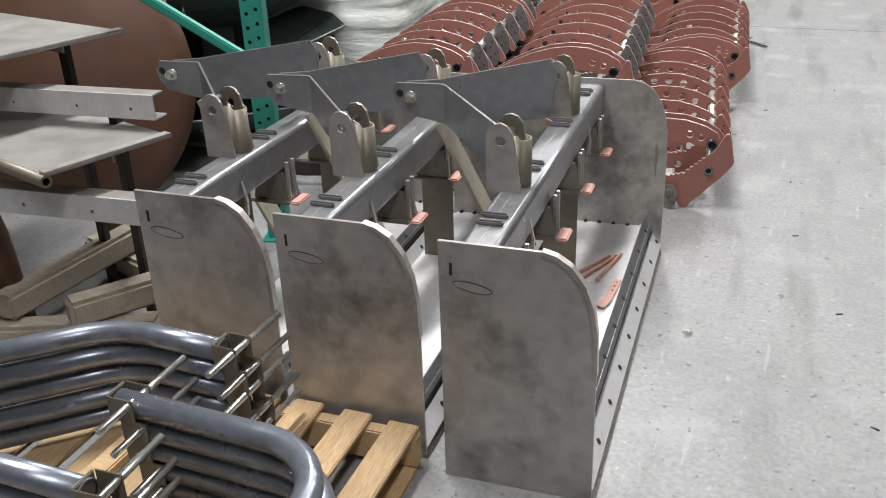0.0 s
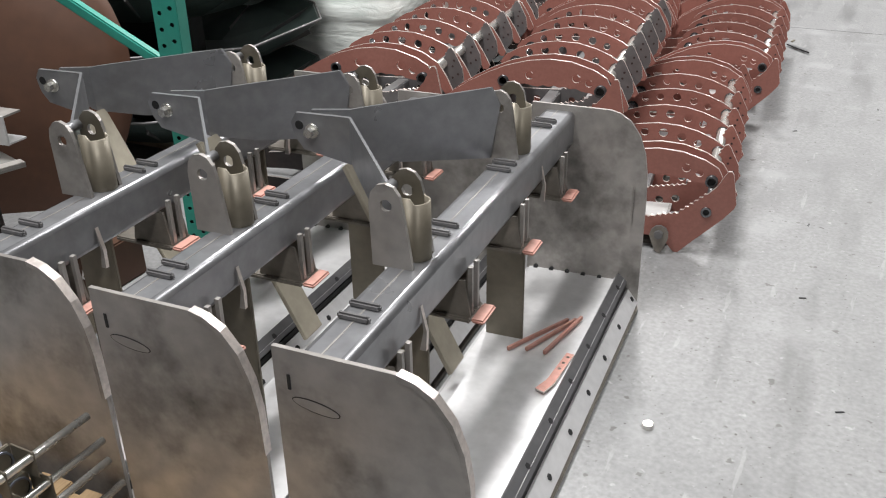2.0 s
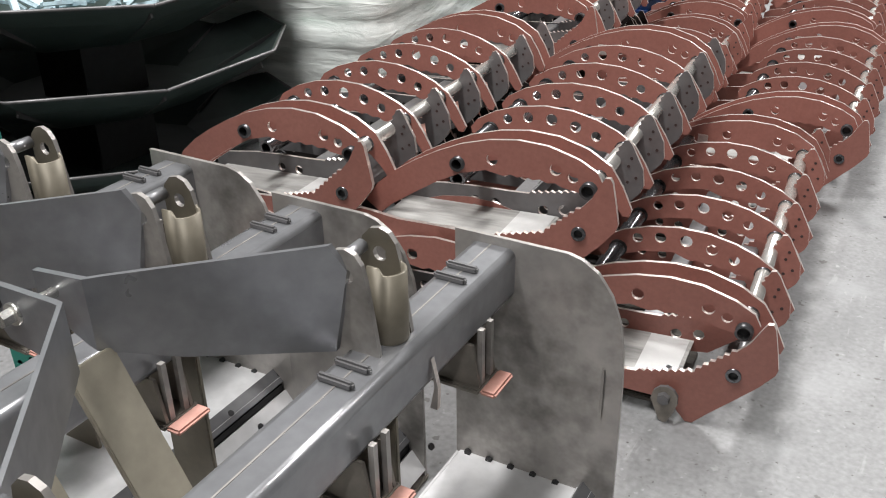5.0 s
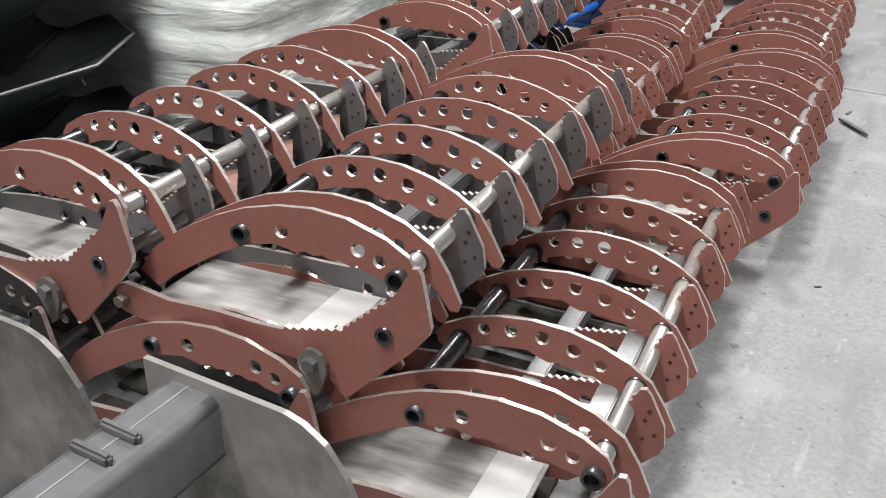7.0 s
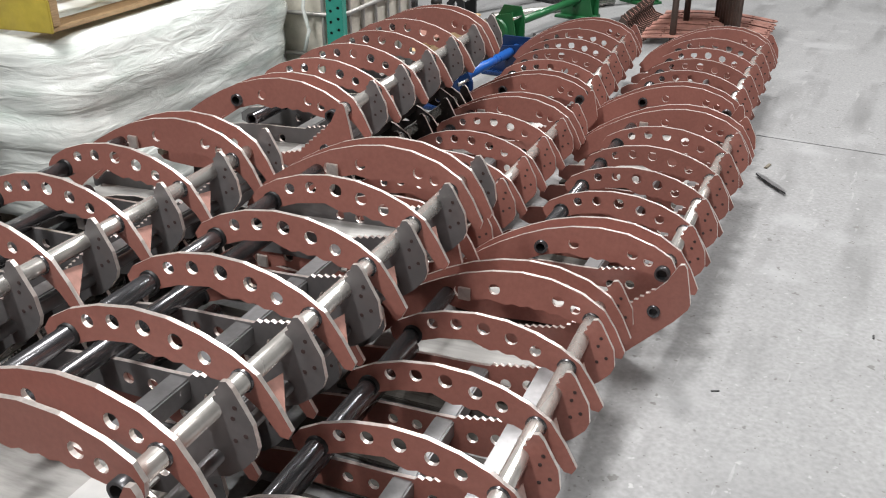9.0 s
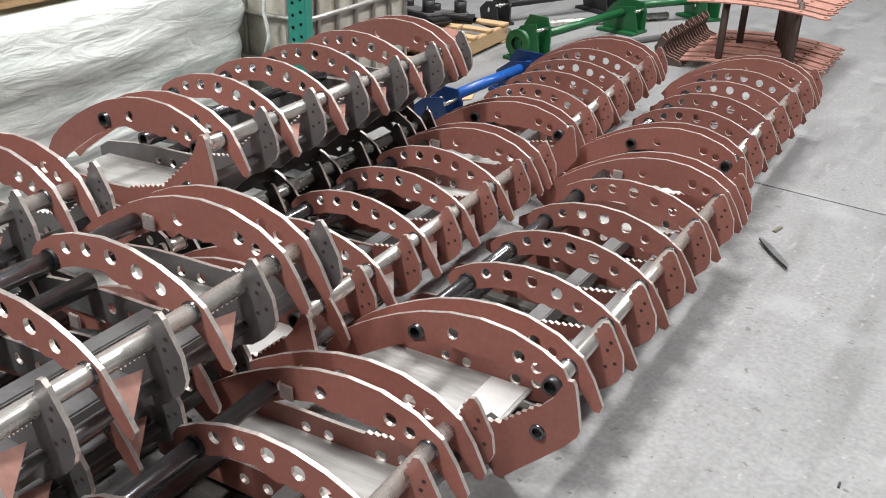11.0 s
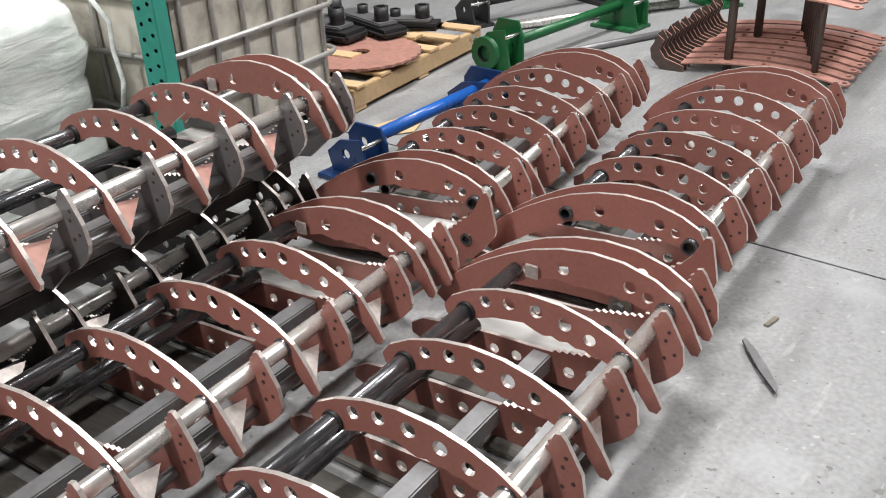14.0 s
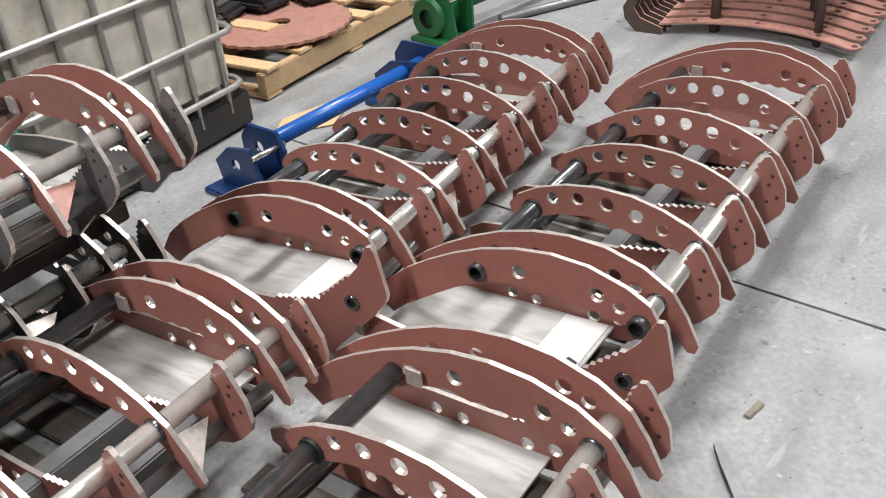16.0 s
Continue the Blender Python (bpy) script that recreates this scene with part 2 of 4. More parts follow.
def plate(outline, thick, holes=(), y=0.0, bm=None, n=12):
    """A plate in the x-z plane with round holes, thick along +y. Faces cut by the torch get slot 1."""
    bm = bm or bmesh.new()
    edges = []
    for loop in [outline] + [ring(*h, n) for h in holes]:
        vs = [bm.verts.new((x, y, z)) for x, z in loop]
        edges += [bm.edges.new((vs[i], vs[(i + 1) % len(vs)])) for i in range(len(vs))]
    faces = [g for g in bmesh.ops.triangle_fill(bm, edges=edges, use_beauty=True, use_dissolve=False)["geom"] if isinstance(g, bmesh.types.BMFace)]
    ext = bmesh.ops.extrude_face_region(bm, geom=faces)["geom"]
    bmesh.ops.translate(bm, vec=(0, thick, 0), verts=[g for g in ext if isinstance(g, bmesh.types.BMVert)])
    bm.normal_update()
    for f in bm.faces:
        f.material_index = 1 if abs(f.normal.y) < 0.5 else 0
    return bm


def sweep(pts, r, n=12, bm=None, cap=True, hollow=0.0):
    """A round tube along points."""
    bm = bm or bmesh.new()
    pts = [Vector(p) for p in pts]
    rings, up = [], None
    for i, p in enumerate(pts):
        d = (pts[min(i + 1, len(pts) - 1)] - pts[max(i - 1, 0)]).normalized()
        if up is None:
            up = d.orthogonal().normalized()
        up = (up - d * up.dot(d)).normalized()
        side = d.cross(up)
        rings.append([bm.verts.new(p + r * (math.cos(2 * math.pi * k / n) * up + math.sin(2 * math.pi * k / n) * side)) for k in range(n)])
    for a, b in zip(rings, rings[1:]):
        for k in range(n):
            bm.faces.new((a[k], a[(k + 1) % n], b[(k + 1) % n], b[k])).smooth = True
    # inside of each end takes slot 1, which callers fill with shade-black
    if hollow:
        for end, nxt in ((0, 1), (-1, -2)):
            c = pts[end]
            inward = (pts[nxt] - c).normalized() * min(0.05, (pts[nxt] - c).length * 0.45)
            inner = [bm.verts.new(c + (v.co - c) * hollow) for v in rings[end]]
            deep = [bm.verts.new(v.co + inward) for v in inner]
            for k in range(n):
                j = (k + 1) % n
                bm.faces.new((rings[end][k], rings[end][j], inner[j], inner[k]))
                bm.faces.new((inner[k], inner[j], deep[j], deep[k])).material_index = 1
            bm.faces.new(deep).material_index = 1
    elif cap:
        bm.faces.new(rings[0])
        bm.faces.new(rings[-1])
    return bm


def bend(a, b, c, r, n=8):
    """Points from a to c that round the corner b with radius r."""
    a, b, c = Vector(a), Vector(b), Vector(c)
    u, v = (a - b).normalized(), (c - b).normalized()
    half = u.angle(v) / 2
    t = r / math.tan(half)
    mid = b + (u + v).normalized() * (r / math.sin(half))
    p, q = b + u * t - mid, b + v * t - mid
    out = [a]
    for k in range(n + 1):
        out.append(mid + (p * math.sin((1 - k / n) * p.angle(q)) + q * math.sin(k / n * p.angle(q))) / math.sin(p.angle(q)))
    return out + [c]


def hexbolt(r, h, m, bm=None):
    bm = bm or bmesh.new()
    g = bmesh.ops.create_cone(bm, cap_ends=True, segments=6, radius1=r, radius2=r * 0.93, depth=h, matrix=m)
    return bm


def quad_plate(pts, thick):
    """A plate through four or more points of one plane, thick along its normal."""
    bm = bmesh.new()
    f = bm.faces.new([bm.verts.new(p) for p in pts])
    bm.normal_update()
    n = f.normal.copy()
    e = bmesh.ops.extrude_face_region(bm, geom=[f])["geom"]
    bmesh.ops.translate(bm, vec=n * thick, verts=[v for v in e if isinstance(v, bmesh.types.BMVert)])
    return bm


# ---------------------------------------------------------------- the hall
floor = thing("floor", "worn grey concrete slab floor with scuffs and a sawn joint", "floor", kind="structure")
part("bed", a_box(-7, -6, -0.2, 7, 18, -0.012), M_DARK, floor)
for y0, y1 in ((-6, 0.2), (0.206, 7.735), (7.745, 12.4), (12.406, 18)):
    part("slab", a_box(-7, y0, -0.011, 7, y1, 0.0), M_FLOOR, floor)
# walls and ceiling are unseen: added to close the room, dark against bounce
for nm, bx in (("wall_west", (-7.2, -6, 0, -7, 18, 6)), ("wall_east", (7, -6, 0, 7.2, 18, 6)), ("wall_south", (-7.2, -6.2, 0, 7.2, -6, 6)), ("wall_north", (-7.2, 18, 0, 7.2, 18.2, 6))):
    tagged(part(nm, a_box(*bx), M_WALL), "unseen hall wall, added near-black to cut bounced light", "wall", kind="structure")
tagged(part("ceiling", a_box(-7.2, -6.2, 6, 7.2, 18.2, 6.2), M_WALL), "unseen hall ceiling, added near-black to cut bounced light", "ceiling", kind="structure")


# ---------------------------------------------------------------- grapples
def teeth(x0, z0, x1, z1, n, h):
    out = []
    dx, dz = (x1 - x0) / n, (z1 - z0) / n
    ln = math.hypot(dx, dz)
    nx, nz = -dz / ln * h, dx / ln * h
    for k in range(n):
        out += [(x0 + dx * k, z0 + dz * k), (x0 + dx * (k + 0.5) + nx, z0 + dz * (k + 0.5) + nz)]
    return out + [(x1, z1)]


ARC = [(-0.448, 0.245), (-0.455, 0.268), (-0.435, 0.295), (-0.38, 0.326), (-0.31, 0.349), (-0.23, 0.361), (-0.15, 0.358), (-0.08, 0.342),
       (-0.02, 0.318), (0.03, 0.286), (0.064, 0.236), (0.092, 0.184), (0.083, 0.166), (0.066, 0.167), (0.036, 0.208), (0.0, 0.236),
       (-0.05, 0.256)] + [(-0.05 - 0.02 * k, 0.256 + 0.0055 * k - 0.0004 * k * k - (0.006 if k % 2 else 0)) for k in range(1, 9)] + [
       (-0.24, 0.286), (-0.32, 0.273), (-0.385, 0.248), (-0.425, 0.232)]
ARC_HOLES = [(-0.34, 0.309, 0.0145), (-0.278, 0.322, 0.0155), (-0.208, 0.325, 0.017), (-0.138, 0.314, 0.0165), (-0.078, 0.295, 0.0145)]
END_ARC = [(-0.645, 0.122), (-0.605, 0.18), (-0.55, 0.226), (-0.49, 0.265), (-0.42, 0.303), (-0.35, 0.334), (-0.27, 0.357), (-0.19, 0.368), (-0.11, 0.364),
           (-0.03, 0.341), (0.03, 0.305), (0.063, 0.255), (0.091, 0.196), (0.085, 0.177), (0.069, 0.176), (0.041, 0.212), (0.01, 0.24), (-0.03, 0.256)] + [
           (-0.05 - 0.02 * k, 0.264 + 0.0035 * k - 0.0003 * k * k - (0.006 if k % 2 else 0)) for k in range(1, 10)] + [(-0.28, 0.273), (-0.35, 0.253), (-0.42, 0.217), (-0.49, 0.172), (-0.56, 0.125), (-0.60, 0.09)]
END_FRONT = END_ARC[:10] + [(0.018, 0.315), (0.034, 0.285), (0.030, 0.255), (0.012, 0.242)] + END_ARC[17:]
END_HOLES = [(-0.358, 0.279, 0.0185), (-0.262, 0.305, 0.016), (-0.09, 0.306, 0.016), (-0.044, 0.292, 0.014)]
JAW = [(-0.645, 0.105), (-0.638, 0.124), (-0.618, 0.134), (-0.58, 0.132), (-0.50, 0.123), (-0.40, 0.115), (-0.30, 0.112)] + teeth(-0.235, 0.117, -0.10, 0.152, 7, 0.007) + teeth(-0.095, 0.156, -0.005, 0.238, 6, 0.007) + [
       (0.022, 0.270), (0.040, 0.306), (0.052, 0.328), (0.064, 0.330), (0.071, 0.319), (0.083, 0.262), (0.092, 0.214), (0.087, 0.196), (0.054, 0.152), (0.009, 0.104), (-0.05, 0.042),
       (-0.085, 0.003), (-0.102, 0.003), (-0.13, 0.035), (-0.165, 0.056), (-0.25, 0.056), (-0.35, 0.052), (-0.50, 0.050), (-0.60, 0.056), (-0.632, 0.062), (-0.645, 0.078)]
JAW_INNER = [(-0.66, 0.075), (-0.62, 0.10), (-0.50, 0.118), (-0.40, 0.125), (-0.30, 0.128)] + teeth(-0.235, 0.132, -0.10, 0.158, 7, 0.007) + teeth(-0.095, 0.162, -0.012, 0.232, 6, 0.007) + teeth(-0.008, 0.240, 0.018, 0.316, 5, 0.006) + [
       (0.024, 0.330), (0.036, 0.333), (0.046, 0.322), (0.080, 0.258), (0.086, 0.212), (0.078, 0.190), (0.05, 0.158), (0.02, 0.135), (-0.02, 0.12),
       (-0.06, 0.085), (-0.10, 0.05), (-0.165, 0.04), (-0.25, 0.04), (-0.35, 0.042), (-0.50, 0.04), (-0.62, 0.03), (-0.66, 0.045)]
BAND_HOLES = [(-0.40, 0.084, 0.014), (-0.335, 0.085, 0.0145), (-0.19, 0.088, 0.0155), (-0.13, 0.1, 0.0155)]
JAW_HOLES = [(-0.004, 0.172, 0.0145)]
DOTS = [(0.042, 0.262, 0.0045), (0.064, 0.232, 0.0045), (0.042, 0.217, 0.0045), (0.048, 0.285, 0.0045)]
ARC_AT = (0.335, 0.567, 0.80, 1.035)
JAW_AT = (0.245, 0.465, 0.692, 0.925, 1.165)


def grapple(label, dotted, m, group="stacked grapples", red=M_RED, sheets=True):
    """A root grapple lying shut: lower jaw plates on two bars, upper ribs on two round tubes."""
    g = thing("grapple", label, "grapple", group, m)
    front_arc = part("end_rib", plate(END_FRONT, 0.010, END_HOLES), (red, M_CUT), g)
    front_arc.matrix_basis = Matrix.Translation((0, 0.042, 0))
    end_arc = part("end_rib", plate(END_ARC, 0.010, END_HOLES), (red, M_CUT), g)
    end_arc.matrix_basis = Matrix.Translation((0, 0.118, 0))
    again(end_arc, g, Matrix.Translation((0, 1.262, 0)))
    again(end_arc, g, Matrix.Translation((0, 1.334, 0)))
    rib = None
    for y in ARC_AT:
        if rib is None:
            rib = part("rib", plate(ARC, 0.010, ARC_HOLES), (red, M_CUT), g)
            rib.matrix_basis = Matrix.Translation((0, y, 0))
        else:
            again(rib, g, Matrix.Translation((0, y, 0)))
    outer = plate(JAW, 0.012, JAW_HOLES)
    for v in outer.verts:  # the rear end is set forward past the rib
        v.co.y -= 0.026 * min(1.0, max(0.0, (-0.38 - v.co.x) / 0.12))
    jaw = part("jaw_plate", outer, (red, M_CUT), g)
    jaw.matrix_basis = Matrix.Translation((0, -0.012, 0))
    inner = part("jaw_plate", plate(JAW_INNER, 0.010, JAW_HOLES + BAND_HOLES, n=10), (dotted, M_CUT), g)
    inner.matrix_basis = Matrix.Translation((0, JAW_AT[0], 0))
    for y in JAW_AT[1:]:
        again(inner, g, Matrix.Translation((0, y, 0)))
    again(inner, g, Matrix.Translation((0, 1.378, 0)))
    # dark discs laid on the plate for the shade inside small holes
    marks = bmesh.new()
    for x, z, r in DOTS:
        sweep([(x, -0.0012, z), (x, 0.0, z)], r, 8, marks)
    dots = tagged(part("bolt_mark", marks, M_MARK, g, "dark discs painted as shaded bolt holes"), kind="stuff")
    dots.matrix_basis = Matrix.Translation((0, JAW_AT[0], 0))
    for y in (*JAW_AT[1:], 1.378):
        again(dots, g, Matrix.Translation((0, y, 0)))
    part("front_tube", sweep([(0, 0.03, 0.27), (0, 1.366, 0.27)], 0.0200, 18, hollow=0.76), (M_TUBE, M_HOLE), g, "bright drawn steel tube")
    part("rear_tube", sweep([(-0.392, 0.129, 0.268), (-0.392, 1.258, 0.268)], 0.0212, 14, hollow=0.7), (M_DARKTUBE, M_HOLE), g, "dark oiled steel tube")
    part("low_rear_tube", sweep([(-0.46, 0.25, 0.135), (-0.46, 1.165, 0.135)], 0.024, 12, hollow=0.7), (M_DARKTUBE, M_HOLE), g)
    part("low_front_tube", sweep([(0.0, -0.001, 0.172), (0.0, 1.385, 0.172)], 0.014, 10, hollow=0.6), (M_GALV, M_HOLE), g)
    part("collar", sweep([(-0.358, 0.030, 0.279), (-0.358, 0.132, 0.279)], 0.0200, 14, hollow=0.70), (M_RING, M_HOLE), g)
    part("collar", sweep([(0, 0.022, 0.27), (0, 0.062, 0.27)], 0.0212, 16, hollow=0.72), (M_RING, M_HOLE), g)
    for y in (0.118, *ARC_AT, 1.262):
        part("collar", sweep([(0, y - 0.006, 0.27), (0, y + 0.016, 0.27)], 0.0235, 12), M_DARKTUBE, g)
    for y in ARC_AT:
        part("collar", sweep([(-0.392, y - 0.008, 0.268), (-0.392, y + 0.018, 0.268)], 0.0255, 12), M_HOLE, g)
    for x, z in ((-0.262, 0.10), (-0.075, 0.145)):
        part("box_bar", a_box(x - 0.025, 0.26, z - 0.025, x + 0.025, 1.165, z + 0.025, 0.004), M_GALV, g, "grey square steel bar")
    for y0, y1 in ((0.001, 0.245), (1.176, 1.378)) if sheets else ():
        part("bottom_sheet", quad_plate([(-0.62, y0, 0.052), (-0.14, y0, 0.072), (-0.14, y1, 0.072), (-0.62, y1, 0.052)], 0.006), M_BOARD, g, "dirty pale bottom sheet")
    if sheets:
        zt = [0.0584 + 0.0417 * (x + 0.62) + 0.0012 for x in (-0.255, -0.15)]
        part("clean_patch", quad_plate([(-0.255, 0.006, zt[0]), (-0.15, 0.006, zt[1]), (-0.15, 0.24, zt[1]), (-0.255, 0.24, zt[0])], 0.001), M_WHITE_SHEET, g, "clean white end of the bottom sheet")
        part("ink_mark", quad_plate([(-0.185, 0.07, zt[1] + 0.001), (-0.158, 0.05, zt[1] + 0.002), (-0.152, 0.09, zt[1] + 0.002), (-0.178, 0.10, zt[1] + 0.001)], 0.001), M_HOLE, g)
    # gussets between hook and tube
    gus = bmesh.new()
    vs = [gus.verts.new(p) for p in ((0.010, 0, 0.240), (0.070, 0, 0.176), (0.014, 0.085, 0.226))]
    f = gus.faces.new(vs)
    e = bmesh.ops.extrude_face_region(gus, geom=[f])["geom"]
    bmesh.ops.translate(gus, vec=(0.004, 0, 0.005), verts=[v for v in e if isinstance(v, bmesh.types.BMVert)])
    gusset = part("gusset", gus, M_PINK if dotted is M_GREY else M_CUT, g)
    gusset.matrix_basis = Matrix.Translation((0, ARC_AT[0] + 0.01, 0))
    for y in ARC_AT[1:]:
        again(gusset, g, Matrix.Translation((0, y + 0.01, 0)))
    # knuckle links and pivot bolts
    link = bmesh.new()
    plate([(-0.188, 0.066), (-0.183, 0.088), (-0.168, 0.104), (-0.150, 0.108), (-0.132, 0.100), (-0.122, 0.084), (-0.121, 0.062), (-0.130, 0.034), (-0.142, 0.004), (-0.152, 0.0), (-0.163, 0.008), (-0.176, 0.036)], 0.01, [(-0.155, 0.076, 0.010)], -0.036, link)
    part("link", link, (M_BRACKET, M_GREY), g, "dark grey pivot link")
    part("link_bolt", hexbolt(0.017, 0.014, pose(-0.155, -0.043, 0.076, 90)), M_GREY, g)
    part("pivot_ring", sweep([(-0.004, -0.018, 0.172), (-0.004, 0.002, 0.172)], 0.0185, 14, hollow=0.62), (M_DARKTUBE, M_HOLE), g)
    part("pivot_bolt", hexbolt(0.015, 0.03, pose(-0.620, -0.046, 0.096, 90)), M_LUG, g)
    # tab that holds the far end of the rear tube
    part("tab", a_box(-0.36, 1.248, 0.262, -0.325, 1.2545, 0.30, 0.002), M_CUT, g)
    return g


def at(x, y, z, yaw, rx=0, ry=0):
    return pose(x, y, z, rx, ry, yaw)


RED_LABEL = "rust-red primed steel root grapple lying shut on the concrete floor"
base_red = grapple(RED_LABEL, M_RED, at(0.0, 3.99, 0, 6.2), "row of grapples beside the aisle")
for x, y, yaw in ((-0.052, 5.55, 4.3), (-0.236, 7.095, 4.8)):
    copy_thing(base_red, at(x, y, 0, yaw))
for x, y, yaw in ((-0.675, 5.40, 5.7), (-0.855, 6.995, 9.4)):
    copy_thing(base_red, at(x, y, 0, yaw))["group"] = "middle row of grapples"
base_grey = grapple("rust-red steel root grapple with bare grey jaw plates, stacked on another", M_GREY, at(-0.418, 3.99, 0.272, 5.8), "stacked grapples")
copy_thing(base_grey, at(-1.065, 3.88, 0.278, 5.3))
copy_thing(base_grey, at(-1.128, 5.515, 0.30, 6.0))
grapple("rust-red steel root grapple lying under a stacked one", M_GREY, at(-0.60, 3.88, 0, 5.8), "stacked grapples", M_RED, False)
# lower grapples of the west stack get near-black in place of shade
base_shaded = grapple("root grapple under a stacked one, painted near-black for its shade", M_BLACK_SHADE, at(-1.27, 3.80, 0, 5.0), "stacked grapples", M_BLACK_SHADE, False)
copy_thing(base_shaded, at(-1.22, 5.42, 0, 5.5))


# weathered planks that the grapples lie over, with shade put into their colour
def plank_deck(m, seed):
    g = thing("plank_deck", "row of weathered planks under a grapple, darkened for shade", "planks", "plank decks", m)
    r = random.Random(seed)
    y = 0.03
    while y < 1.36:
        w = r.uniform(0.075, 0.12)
        part("plank", a_box(-0.64 + r.uniform(-0.02, 0.02), y, 0.0, -0.125 + r.uniform(-0.015, 0.0), y + w, 0.012 + r.uniform(0, 0.004), 0.003, pose(0, 0, 0, 0, 0, r.uniform(-0.8, 0.8))), M_PLANK_SHADED, g)
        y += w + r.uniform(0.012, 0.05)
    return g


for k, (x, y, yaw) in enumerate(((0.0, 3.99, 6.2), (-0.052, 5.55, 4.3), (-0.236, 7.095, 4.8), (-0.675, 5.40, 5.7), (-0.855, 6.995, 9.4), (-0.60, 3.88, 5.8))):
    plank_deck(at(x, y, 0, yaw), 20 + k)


def front(x, y):
    """Plan of the front bay: loads round the box blades, turned and drawn in as one."""
    return 0.9946 * x + 0.0112 * y - 0.0341, -0.0112 * x + 0.9946 * y + 0.0645


# ---------------------------------------------------------------- box blades
END_PLATE = [(0, 0), (0, 0.643), (0.235, 0.643), (0.264, 0.636), (0.296, 0.616), (0.326, 0.575), (0.346, 0.522), (0.356, 0.46), (0.36, 0.38), (0.362, 0.0)]
LUG = [(-0.040, 0), (-0.042, 0.135), (-0.037, 0.158), (-0.022, 0.174), (-0.005, 0.178), (0.012, 0.172), (0.024, 0.156), (0.030, 0.13), (0.048, 0.0)]


def flat_bar(a, b, width, thick, up=(0, 0, 1), bm=None):
    """A flat bar from a to b; width lies along up, thick across it."""
    bm = bm or bmesh.new()
    a, b, up = Vector(a), Vector(b), Vector(up)
    d = (b - a).normalized()
    side = d.cross(up).normalized()
    up = side.cross(d).normalized()
    m = Matrix((side, d, up)).transposed().to_4x4()
    m.translation = (a + b) / 2
    return box(bm, -thick / 2, -(b - a).length / 2, -width / 2, thick / 2, (b - a).length / 2, width / 2, min(thick, width) * 0.15, m)


def half_channel(x, y, z0, z1, r):
    """An upright rolled channel, open towards the back."""
    bm = bmesh.new()
    prof = [(x - 0.02, y - r), *[(x + r * math.sin(a), y - r * math.cos(a)) for a in [math.pi * k / 10 for k in range(11)]], (x - 0.02, y + r)]
    prof += [(x - 0.02, y + r - 0.005), *[(x + (r - 0.005) * math.sin(a), y + (r - 0.005) * math.cos(a)) for a in [math.pi * k / 10 for k in range(11)]], (x - 0.02, y - r + 0.005)]
    lo = [bm.verts.new((px, py, z0)) for px, py in prof]
    hi = [bm.verts.new((px, py, z1 - (0.012 if px > x else 0.0))) for px, py in prof]
    n = len(prof)
    for k in range(n):
        bm.faces.new((lo[k], lo[(k + 1) % n], hi[(k + 1) % n], hi[k]))
    for k in range(n // 2 - 1):
        bm.faces.new((hi[k], hi[k + 1], hi[n - 2 - k], hi[n - 1 - k]))
    return bm


